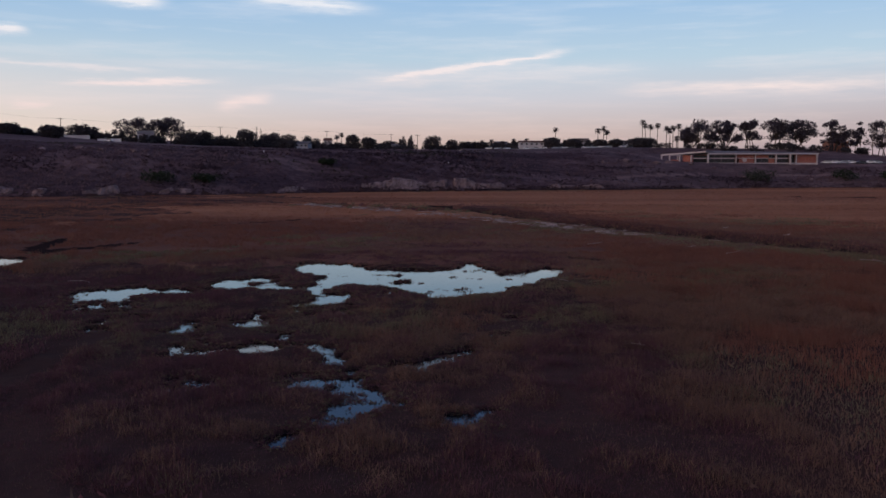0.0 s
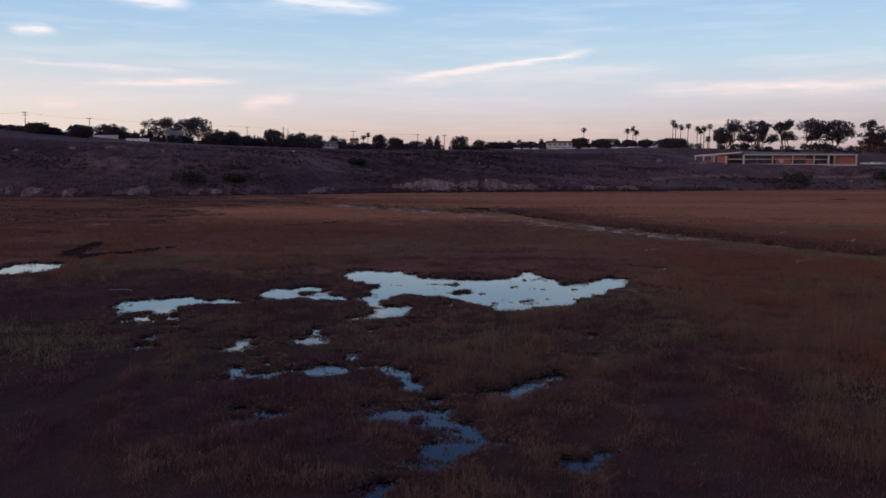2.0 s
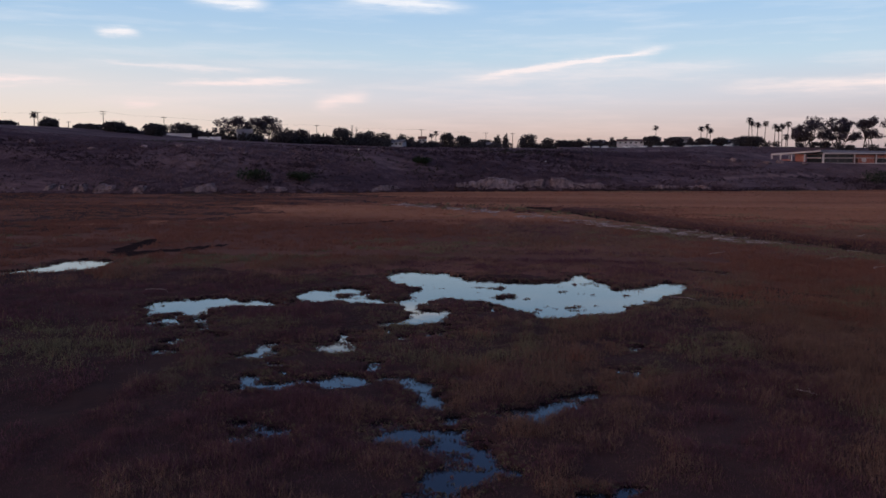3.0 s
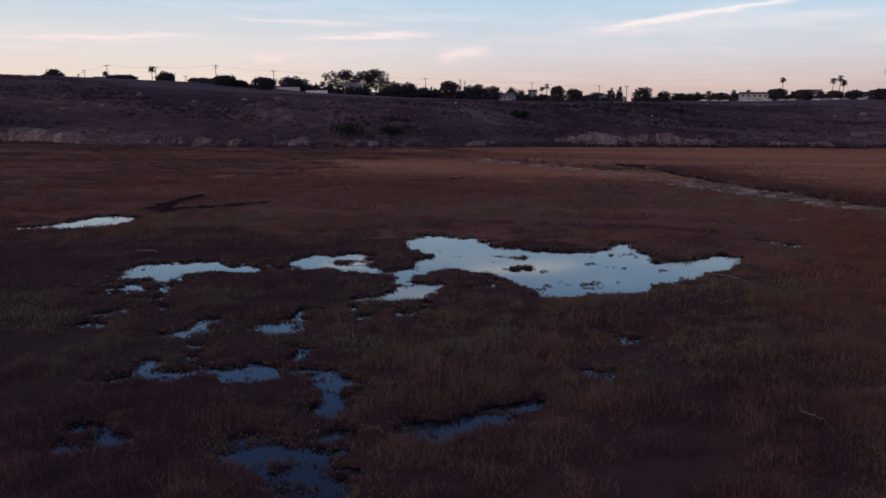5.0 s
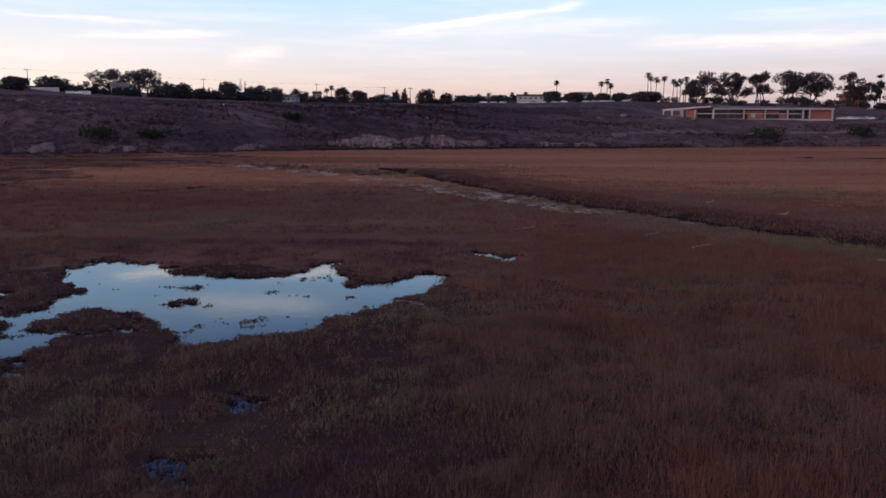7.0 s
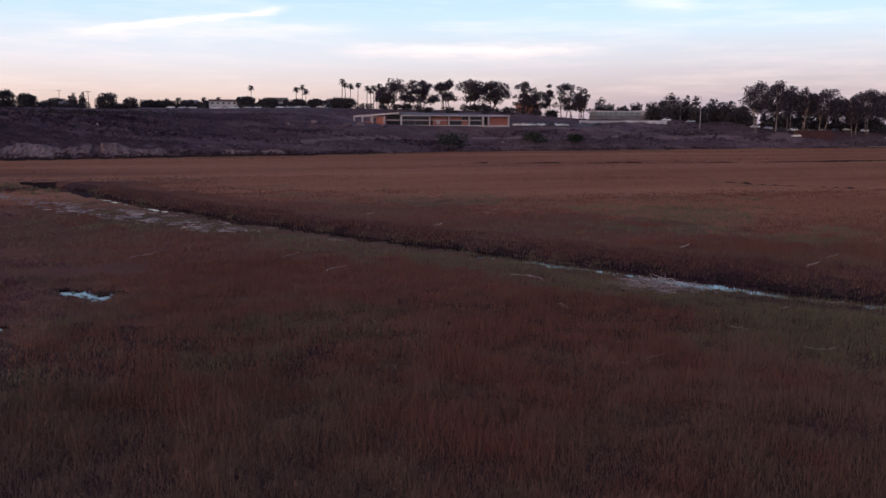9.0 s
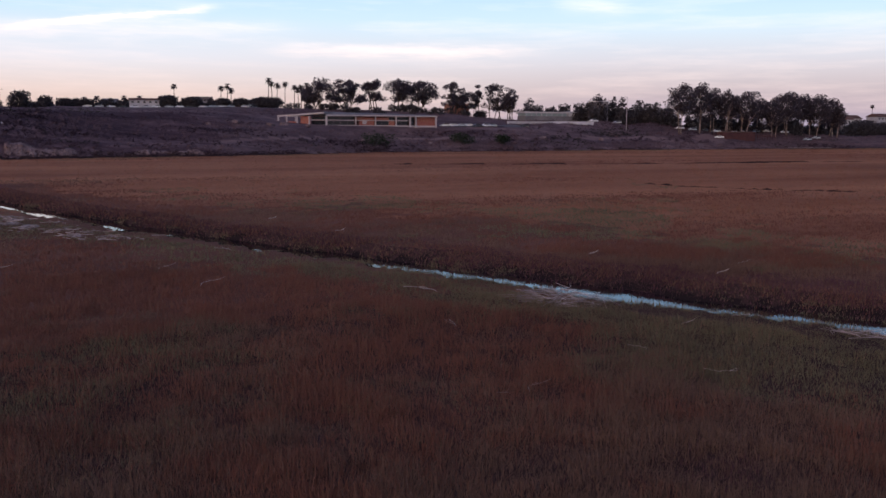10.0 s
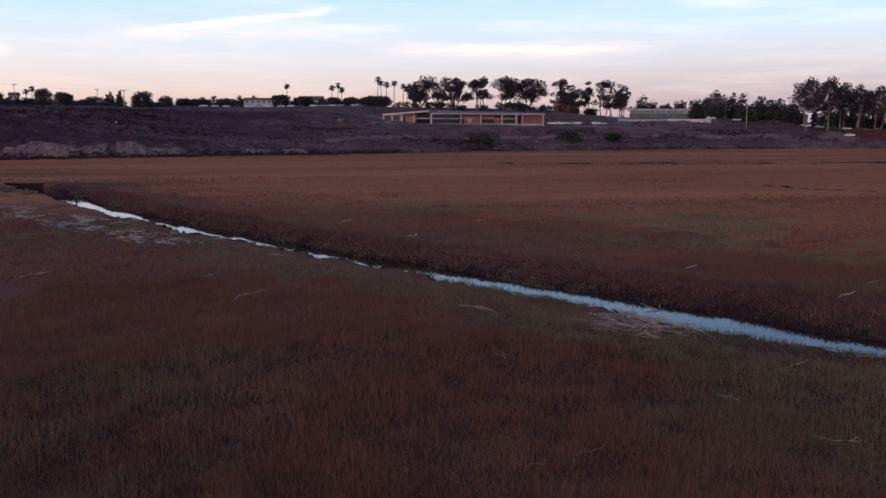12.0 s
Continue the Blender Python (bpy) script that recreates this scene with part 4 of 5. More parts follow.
def outcrop(x0, x1, tall, seed, deep=3.0):
    """A weathered, gullied face of pale stone that follows the foot of the bluff."""
    gen = np.random.default_rng(seed)
    cols, rws = max(int((x1 - x0) / 0.4), 8), 12
    xs = np.linspace(x0, x1, cols)
    base_y = toe(xs) - 0.3
    ends = np.clip(np.minimum(xs - x0, x1 - xs) / min(0.3 * (x1 - x0), 6.0), 0.05, 1) ** 0.7
    gully = 0.6 * vnoise(xs, 0 * xs + seed * 3.7, 3.0, 2) + 0.4 * vnoise(xs, 0 * xs + seed * 5.1, 1.1, 4)
    cut = 1 - sedge(gully, 0.22, 0.38)
    top = tall * ends * (0.42 + 0.55 * vnoise(xs, 0 * xs + seed * 9.1, 5, 3) + 0.10 * vnoise(xs, 0 * xs + seed * 4.3, 1.3, 5) + 0.06) * (1 - 0.6 * cut)
    g = Geo()
    for j in range(rws + 1):
        t = j / rws
        for i in range(cols):
            ledge = 0.55 * float(vnoise(xs[i], 40.0 * t + seed, 4.0, 5)) + 0.35 * float(vnoise(xs[i] * 2.0, 90.0 * t + seed, 3.0, 1))
            face = 1.6 * (0.5 - gully[i]) + 2.4 * cut[i] + ledge + gen.normal(0, 0.12)
            back = deep * max(0.0, (t - 0.75) / 0.25) + 2.0 * t
            g.v.append((xs[i] + gen.normal(0, 0.08), base_y[i] + face + back, -0.4 + (max(top[i], 0.1) + 0.4) * min(1.0, t / 0.82) + gen.normal(0, 0.10)))
    for j in range(rws):
        for i in range(cols - 1):
            k = j * cols + i
            g.f.append((k, k + 1, k + cols + 1, k + cols))
    k = len(g.v)
    for i in range(cols):
        g.v.append((xs[i], base_y[i] + 8.5, -0.6))
    for i in range(cols - 1):
        g.f.append((rws * cols + i, rws * cols + i + 1, k + i + 1, k + i))
    for i in range(0, cols, 1):
        for t, much in ((0.0, 0.3), (0.35, 0.05), (0.6, 0.06), (0.8, 0.2), (0.95, 0.6)):
            if gen.random() < much + 0.3 * cut[i]:
                ROCK_SCRUB.append(g.v[int(t * rws) * cols + i])
    ob = new("sandstone_outcrop", g.mesh("sandstone_outcrop", SANDSTONE))
    tagged(ob, "weathered pale sandstone face at the foot of the bluff", "rock", "outcrops along the bluff")


for _a, _b, _t, _n in ((-42, 18, 4.6, 0), (15, 58, 2.2, 9), (-222, -180, 5.6, 2), (-162, -154, 3.0, 3), (-153, -146, 3.2, 4), (-144.5, -136, 3.3, 5),
                       (-133, -122, 2.6, 6), (-119, -106, 3.4, 7), (-178, -168, 2.0, 10), (-98, -84, 2.4, 11), (-64, -52, 2.6, 12)):
    outcrop(_a, _b, _t, 100 + _n)


def build_rock_scrub():
    """Bushes that hang over the stone faces and fill their gullies."""
    gen = np.random.default_rng(33)
    p = np.array(ROCK_SCRUB)
    n, per = len(p), 9
    r = gen.uniform(0.25, 0.75, n)
    way = gen.normal(0, 1, (n, per, 3))
    way /= np.linalg.norm(way, axis=2, keepdims=True)
    mid = p[:, None] + way * r[:, None, None] * gen.uniform(0.4, 1.0, (n, per, 1)) * (1.3, 0.8, 0.9)
    v = mid[:, :, None] + gen.normal(0, 1, (n, per, 3, 3)) * (r * 0.36)[:, None, None, None]
    kind = np.repeat(np.where(gen.random(n) < 0.2, 2, np.where(gen.random(n) < 0.45, 0, 1)), per)
    tagged(new("rock_scrub", triangles("rock_scrub", v.reshape(-1, 3), SCRUB, kind)), "dark scrub hanging over the sandstone faces", "shrubs", kind="stuff")


build_rock_scrub()


def boulder(x, y, size, seed):
    gen = np.random.default_rng(seed)
    bm = bmesh.new()
    bmesh.ops.create_icosphere(bm, subdivisions=2, radius=1)
    s = gen.uniform(0.6, 1.2, 3) * size
    for v in bm.verts:
        k = 0.75 + 0.5 * noise.noise(v.co * 1.4 + Vector((seed, 0, 0)))
        v.co = Vector((v.co.x * s[0] * 1.6, v.co.y * s[1], v.co.z * s[2] * 0.7)) * k
    me = bpy.data.meshes.new("pale_boulder")
    bm.to_mesh(me)
    me.materials.append(SANDSTONE)
    ob = new("pale_boulder", me)
    ob.matrix_world = pose(x, y, height(x, y) + 0.25 * size, 0, 0, gen.uniform(0, 360))
    tagged(ob, "pale bare boulder among the scrub", "rock", "boulders on the bluff")


for _n, (_x, _y, _s) in enumerate(((71, 379, 2.0), (84, 377, 1.8), (90, 381, 1.5), (-190, 300, 1.6), (-150, 305, 1.3), (-136, 306, 1.5), (-128, 304, 1.4), (-118, 308, 1.2), (-165, 296, 1.0),
                                    (60, 372, 1.3), (98, 374, 1.2), (118, 366, 1.2), (146, 366, 1.0), (-195, 285, 1.2), (-207, 280, 1.3), (-110, 300, 1.0), (205, 380, 1.2), (236, 382, 1.2))):
    boulder(_x, _y, _s, 300 + _n)


# ---- trees ----
def leaves(gen, blobs, count, size):
    """Loose leaf clumps scattered through the outer part of rounded masses."""
    total = sum(b[3] * b[4] * b[5] for b in blobs)
    out = []
    for cx, cy, cz, rx, ry, rz in blobs:
        n = max(int(count * rx * ry * rz / total), 12)
        way = gen.normal(0, 1, (n, 3))
        way /= np.linalg.norm(way, axis=1, keepdims=True)
        mid = np.array((cx, cy, cz)) + way * np.array((rx, ry, rz)) * gen.uniform(0.2, 1.0, (n, 1)) ** 0.5
        corner = gen.normal(0, 1, (n, 3, 3)) * size * gen.uniform(0.55, 1.1, (n, 1, 1))
        out.append((mid[:, None] + corner).reshape(-1, 3))
    return np.concatenate(out)


def tree(kind, x, y, top, wide, seed, label, name, group):
    """A tapered trunk with limbs, and a crown of loose leaf clumps."""
    gen = np.random.default_rng(seed)
    base = height(x, y)
    tall = max(top - base, 2.5)
    r = wide / 2 * (1.3 if kind in ("open", "grove") else 1.08)
    ob = thing(name, x, y, base, label, "tree", group)
    trunk, blobs = Geo(), []
    trunks = [trunk]
    if kind == "round":
        fork = tall * 0.16
        trunk.path([(0, 0, -0.4), (0.1, 0, fork * 0.6), (0, 0.1, fork * 1.6)], [0.34, 0.28, 0.22], 7)
        ch = tall - fork
        for k in range(11):
            a, d = 2.4 * k, r * 0.62 * math.sqrt((k + 0.5) / 11)
            s = gen.uniform(0.36, 0.5)
            blobs.append((d * math.cos(a), d * math.sin(a), fork + ch * (0.62 - 0.24 * (d / r) ** 2 + gen.uniform(-0.08, 0.1)), r * s, r * s, ch * 0.30))
        blobs.append((0, 0, tall * 0.46, r * 0.98, r * 0.98, tall * 0.5))
        blobs.append((0, 0, tall * 0.2, r * 0.85, r * 0.85, tall * 0.3))
        count, size, leaf, bark = 3400, 0.45, LEAF_DARK, BARK
    elif kind == "cypress":
        trunk.path([(0, 0, -0.4), (0, 0, tall * 0.6)], [0.2, 0.08], 6)
        for k in range(7):
            t = (k + 0.5) / 7
            blobs.append((gen.normal(0, 0.1), gen.normal(0, 0.1), tall * (0.08 + 0.88 * t), r * (1.05 - 0.75 * t), r * (1.05 - 0.75 * t), tall * 0.1))
        count, size, leaf, bark = 900, 0.3, LEAF_DARK, BARK
    elif kind == "bushy":
        fork = tall * 0.12
        trunk.path([(0, 0, -0.4), (0.15, 0.1, fork), (0.1, 0.2, tall * 0.5)], [0.3, 0.24, 0.12], 7)
        for k in range(14):
            a, d = 2.4 * k + gen.uniform(-0.4, 0.4), r * 0.72 * math.sqrt((k + 0.5) / 14)
            s = gen.uniform(0.26, 0.46)
            cz = fork + (tall - fork) * (gen.uniform(0.22, 0.85) - 0.25 * (d / r) ** 2 + 0.05)
            blobs.append((d * math.cos(a), d * math.sin(a), cz, r * s, r * s, min((tall - fork) * 0.2, r * s)))
        blobs.append((0, 0, tall * 0.36, r * 0.92, r * 0.92, tall * 0.42))
        blobs.append((0, 0, tall * 0.15, r * 0.9, r * 0.9, tall * 0.25))
        blobs.append((0.2 * r, 0, tall - (tall - fork) * 0.18, r * 0.34, r * 0.34, (tall - fork) * 0.18))
        count, size, leaf, bark = 2800, 0.46, LEAF_DARK, BARK
    else:
        pale = kind == "grove"
        fork = tall * (gen.uniform(0.28, 0.40) if pale else gen.uniform(0.22, 0.34))
        stems = 2 if pale else 4
        trunks = [Geo() for q in range(stems)]
        for q, trunk in enumerate(trunks):
            foot = gen.normal(0, 0.14 if pale else 0.30, 2) * r
            lean = gen.normal(0, 0.12 if pale else 0.22, 2) * r
            trunk.path([(foot[0], foot[1], -0.4), (foot[0] + lean[0] * 0.3, foot[1] + lean[1] * 0.3, fork * 0.6), (foot[0] + lean[0] * 0.6, foot[1] + lean[1] * 0.6, fork)], [0.27, 0.21, 0.16], 8)
            top_here = tall * gen.uniform(0.86, 1.0)
            for k in range(9):
                a = 2.4 * (k + 9 * q) + gen.uniform(-0.6, 0.6)
                t = gen.random()
                d = r * (0.12 + 0.58 * math.sqrt(gen.random())) * (1.0 - 0.45 * t * t)
                s = gen.uniform(0.15, 0.29) * r
                cz = min(fork + (top_here - fork) * (0.04 + 0.86 * t), top_here - 0.6 * s)
                tip = (foot[0] + lean[0] + d * math.cos(a), foot[1] + lean[1] + d * math.sin(a), cz)
                mid = (foot[0] + lean[0] * 0.7 + 0.4 * d * math.cos(a), foot[1] + lean[1] * 0.7 + 0.4 * d * math.sin(a), fork + 0.5 * (cz - fork))
                trunk.path([(foot[0] + lean[0] * 0.6, foot[1] + lean[1] * 0.6, fork * gen.uniform(0.85, 1)), mid, tip], [0.15, 0.10, 0.04], 5)
                blobs.append((*tip, s * 1.2, s * 1.2, s * 0.85))
        blobs.append((0.1 * r, 0, tall - r * 0.26, r * 0.36, r * 0.36, r * 0.26))
        if pale:
            blobs.append((0, 0, fork + (tall - fork) * 0.5, r * 0.75, r * 0.75, (tall - fork) * 0.40))
            blobs.append((0.15 * r, 0, fork + (tall - fork) * 0.16, r * 0.62, r * 0.62, (tall - fork) * 0.22))
        count, size, leaf, bark = (4600 if pale else 4200, 0.36, LEAF_EUC, PALE_BARK if pale else BARK)
    for trunk in trunks:
        part("trunk", trunk, bark, ob, "pale smooth trunk with forking limbs" if kind == "grove" else "", True)
    crown = new("crown", triangles("crown", leaves(gen, blobs, int(count * min(max(wide / 12, 0.45), 1.7)), size), [leaf]))
    crown.parent = ob


def palm(x, y, top, seed, low=False):
    gen = np.random.default_rng(seed)
    base = height(x, y)
    tall = max(top - base - 0.8, 2.0)
    ob = thing("palm_tree", x, y, base, "low palm with a wide crown of fronds" if low else "tall slender fan palm with a small tufted crown", "palm tree", "palms on the plateau")
    bend = gen.normal(0, 0.02, 2) * tall
    spine = [(bend[0] * t * t, bend[1] * t * t, -0.4 + (tall + 0.4) * t) for t in (0, 0.25, 0.5, 0.75, 1)]
    part("trunk", Geo().path(spine, [0.32, 0.24, 0.22, 0.20, 0.24], 7), BARK, ob, "", True)
    g = Geo()
    reach = 2.6 if low else 2.7
    for k in range(44):
        a, lift = k * 2.4, gen.uniform(-0.9, 1.25)
        out = Vector((math.cos(a), math.sin(a), 0))
        side = Vector((-math.sin(a), math.cos(a), 0))
        p0 = Vector(spine[-1])
        p1 = p0 + out * reach * 0.55 * math.cos(lift * 0.8) + Vector((0, 0, reach * 0.55 * math.sin(lift)))
        p2 = p1 + out * reach * 0.4 + Vector((0, 0, reach * (0.25 * math.sin(lift) - 0.32)))
        i = len(g.v)
        g.v += [tuple(p) for p in (p0 - side * 0.05, p0 + side * 0.05, p1 + side * 0.34, p1 - side * 0.34, p2 + side * 0.12, p2 - side * 0.12, p1 + Vector((0, 0, 0.12)))]
        g.f += [(i, i + 6, i + 3), (i, i + 1, i + 6), (i + 1, i + 2, i + 6), (i + 3, i + 6, i + 5), (i + 6, i + 4, i + 5), (i + 6, i + 2, i + 4)]
    part("frond_crown", g, LEAF_DARK, ob)
    if not low:
        part("dead_frond_skirt", Geo().path([(spine[-1][0], spine[-1][1], tall - 2.0), (spine[-1][0], spine[-1][1], tall - 0.2)], [0.3, 0.95], 9), BARK, ob)


# where the trees and poles stand: x, y, height of the top, width of the crown
ROUND_TREES = [
    (-304, 450, 31.7, 16.7), (-266, 470, 29.4, 13.1), (-233, 440, 30.8, 12.7), (-230, 450, 28.3, 8.4), (-215, 450, 30.1, 13.3), (-140, 560, 32.1, 13.2), (62, 600, 27.8, 12.3), (76, 600, 27.0, 13.1), (95, 600, 26.3, 10.0), (106, 600, 26.7, 10.8), (115, 560, 26.3, 20.3), (-76, 600, 30.3, 10.0), (-65, 600, 28.0, 11.5), (-340, 480, 30.6, 12.9)
]
BUSHY_TREES = [
    (-374, 480, 37.3, 13.3), (-289, 470, 34.4, 10.6), (-285, 470, 33.7, 4.9), (-221, 500, 32.6, 18.1), (-209, 500, 26.8, 10.4), (-166, 520, 29.9, 17.4), (-158, 530, 29.2, 12.0), (-158, 560, 28.1, 12.6), (-132, 600, 31.4, 16.4), (-121, 600, 30.2, 12.5), (-111, 620, 29.3, 8.8), (-105, 620, 27.7, 6.4), (-44, 640, 30.0, 6.1), (-38, 640, 30.8, 4.5), (-21, 600, 29.2, 13.7), (-7, 600, 26.1, 9.1), (3, 620, 25.1, 11.8), (13, 620, 25.1, 11.8), (26, 640, 25.2, 9.8), (38, 640, 25.2, 12.2), (-56, 650, 26.6, 16.6)
]
FAR_TREES = [
    (244, 470, 25.1, 9.4), (255, 480, 22.1, 6.2), (263, 480, 20.9, 9.7), (272, 480, 23.2, 7.7), (269, 425, 26.3, 7.6), (256, 420, 26.8, 11.8), (250, 425, 22.6, 9.3), (268, 415, 25.7, 6.2), (288, 430, 24.5, 7.9), (298, 430, 23.5, 14.6), (298, 420, 21.5, 9.8), (288, 425, 20.3, 9.7), (435, 420, 14.9, 23.2), (460, 430, 14.1, 20.1), (210, 460, 18.1, 6.4), (90, 620, 26.4, 5.6), (-92, 640, 25.0, 12.4), (-134, 590, 28.4, 15.4), (-156, 580, 26.9, 15.3)
]
BIG_EUCALYPTUS = [
    (-197, 520, 37.5, 15.6), (-181, 530, 38.4, 17.8), (121, 445, 32.3, 15.1), (135, 450, 32.0, 10.6), (148, 448, 32.5, 11.3), (160, 450, 33.4, 13.8), (176, 452, 32.4, 14.0), (190, 450, 32.4, 8.6), (201, 455, 27.8, 9.4), (208, 460, 31.6, 5.7), (215, 455, 32.4, 11.4), (223, 450, 29.2, 8.9), (116, 452, 28.7, 7.0)
]
GROVE = [
    (288, 392, 31.9, 15.4), (301, 395, 32.6, 13.8), (313, 400, 30.6, 10.9), (319, 398, 29.5, 9.7), (329, 395, 29.0, 13.7), (347, 405, 26.0, 12.2), (344, 392, 25.5, 11.2), (357, 395, 29.0, 16.9), (373, 402, 28.7, 13.9), (378, 396, 28.6, 17.4), (390, 398, 26.5, 12.8), (333, 408, 27.0, 10.0), (390, 394, 22.2, 7.8)
]
CYPRESSES = [
    (-138, 580, 35.1, 3.0), (-135, 580, 33.3, 2.7), (-152, 560, 28.5, 2.2), (-150, 560, 27.8, 1.8), (269, 418, 25.6, 3.8)
]
PALMS = [
    (68, 634, 35.2), (95, 610, 33.5), (99, 610, 35.1), (102, 615, 32.6), (121, 586, 38.2), (124, 590, 36.1), (127, 590, 35.4), (133, 595, 36.4), (138, 590, 34.3), (141, 592, 32.9), (142, 588, 34.6), (145, 586, 35.6), (140, 570, 27.0), (-329, 470, 34.4), (-294, 465, 36.8), (685, 640, 30.7)
]
LOW_PALMS = [
    (-202, 500, 29.1), (-91, 630, 29.6), (-88, 630, 31.3), (21, 620, 26.3), (29, 620, 25.1), (46, 620, 26.8), (-199, 505, 27.9), (37, 625, 26.9), (14, 615, 25.4)
]
POLES = [
    (-252, 464, 37.6), (-328, 470, 38.7), (-298, 475, 37.7), (-413, 560, 40.9), (-449, 600, 40.2), (-487, 640, 39.6), (-306, 520, 34.4), (-224, 480, 35.1), (-168, 600, 35.2), (-100, 640, 33.6), (-54, 660, 31.9), (-31, 600, 29.6), (260, 398, 24.3), (-384, 500, 34.5)
]


for _n, (_x, _y, _z, _w) in enumerate(ROUND_TREES):
    tree("round", _x, _y, _z, _w, 1000 + _n, "dark round-crowned tree on the edge of the plateau", "round_tree", "round trees on the plateau")
for _n, (_x, _y, _z, _w) in enumerate(BUSHY_TREES + FAR_TREES):
    tree("bushy", _x, _y, _z, _w, 1100 + _n, "dark bushy garden tree with an uneven crown", "garden_tree", "garden trees on the plateau")
for _n, (_x, _y, _z, _w) in enumerate(BIG_EUCALYPTUS):
    tree("open", _x, _y, _z, _w, 1200 + _n, "tall open-crowned eucalyptus with gaps of sky", "eucalyptus_tree", "eucalyptus on the skyline")
for _n, (_x, _y, _z, _w) in enumerate(GROVE):
    tree("grove", _x, _y, _z, _w, 1300 + _n, "tall eucalyptus with a pale trunk and dark crown", "eucalyptus_tree", "eucalyptus grove")
for _n, (_x, _y, _z, _w) in enumerate(CYPRESSES):
    tree("cypress", _x, _y, _z, _w, 1400 + _n, "narrow dark upright cypress tree", "cypress_tree", "cypresses on the plateau")
for _n, (_x, _y, _z) in enumerate(PALMS):
    palm(_x, _y, _z, 1500 + _n)
for _n, (_x, _y, _z) in enumerate(LOW_PALMS):
    palm(_x, _y, _z, 1600 + _n, True)


def green_bush(x, y, wide, tall, seed):
    gen = np.random.default_rng(seed)
    z = height(x, y)
    ob = thing("green_bush", x, y, z, "rounded green bush at the foot of the bluff", "bush", "bushes at the marsh edge")
    stems = Geo()
    blobs = []
    for k in range(8):
        a, d = gen.uniform(0, 6.28), wide * 0.3 * math.sqrt(gen.random())
        p = (d * math.cos(a) * 1.3, d * math.sin(a), tall * gen.uniform(0.3, 0.65))
        stems.tube((0, 0, -0.3), p, 0.1, 0.04, 5)
        blobs.append((*p, wide * 0.26, wide * 0.26, tall * 0.34))
    part("stems", stems, BARK, ob)
    crown = new("crown", triangles("crown", leaves(gen, blobs, 900, 0.3), [LEAF_GREEN]))
    crown.parent = ob


for _n, (_x, _y, _w, _t) in enumerate(((121, 360, 19, 6.4), (160, 364, 14, 5.4), (179, 366, 10, 5.0), (-98, 275, 12, 4.5), (-84, 281, 9, 3.5), (-50, 318, 6, 3))):
    green_bush(_x, _y, _w, _t, 1700 + _n)


def build_hedges():
    """Low dark garden planting that closes the skyline between the houses."""
    gen = np.random.default_rng(41)
    out = []
    for x0, x1, y, tall, n in ((-262, -225, 452, 2.5, 14), (-232, -170, 512, 5.0, 40), (-185, -112, 575, 5.5, 46), (-130, -60, 612, 5.0, 36), (-60, 60, 632, 4.4, 80), (58, 150, 615, 4.0, 30),
                               (112, 196, 446, 3.0, 34), (250, 306, 424, 7.0, 60), (284, 395, 412, 8.0, 80), (395, 520, 430, 7.0, 50)):
        for _ in range(n):
            x, yy = gen.uniform(x0, x1), y + gen.normal(0, 6)
            h = tall * gen.uniform(0.45, 1.15)
            out.append((x, yy, height(x, yy) + 0.42 * h, gen.uniform(1.6, 3.4), 2.0, 0.55 * h))
    v = leaves(gen, out, 75000, 0.55)
    tagged(new("garden_hedges", triangles("garden_hedges", v, [LEAF_DARK])), "low dark hedges and garden shrubs along the plateau", "shrubs", kind="stuff")


build_hedges()


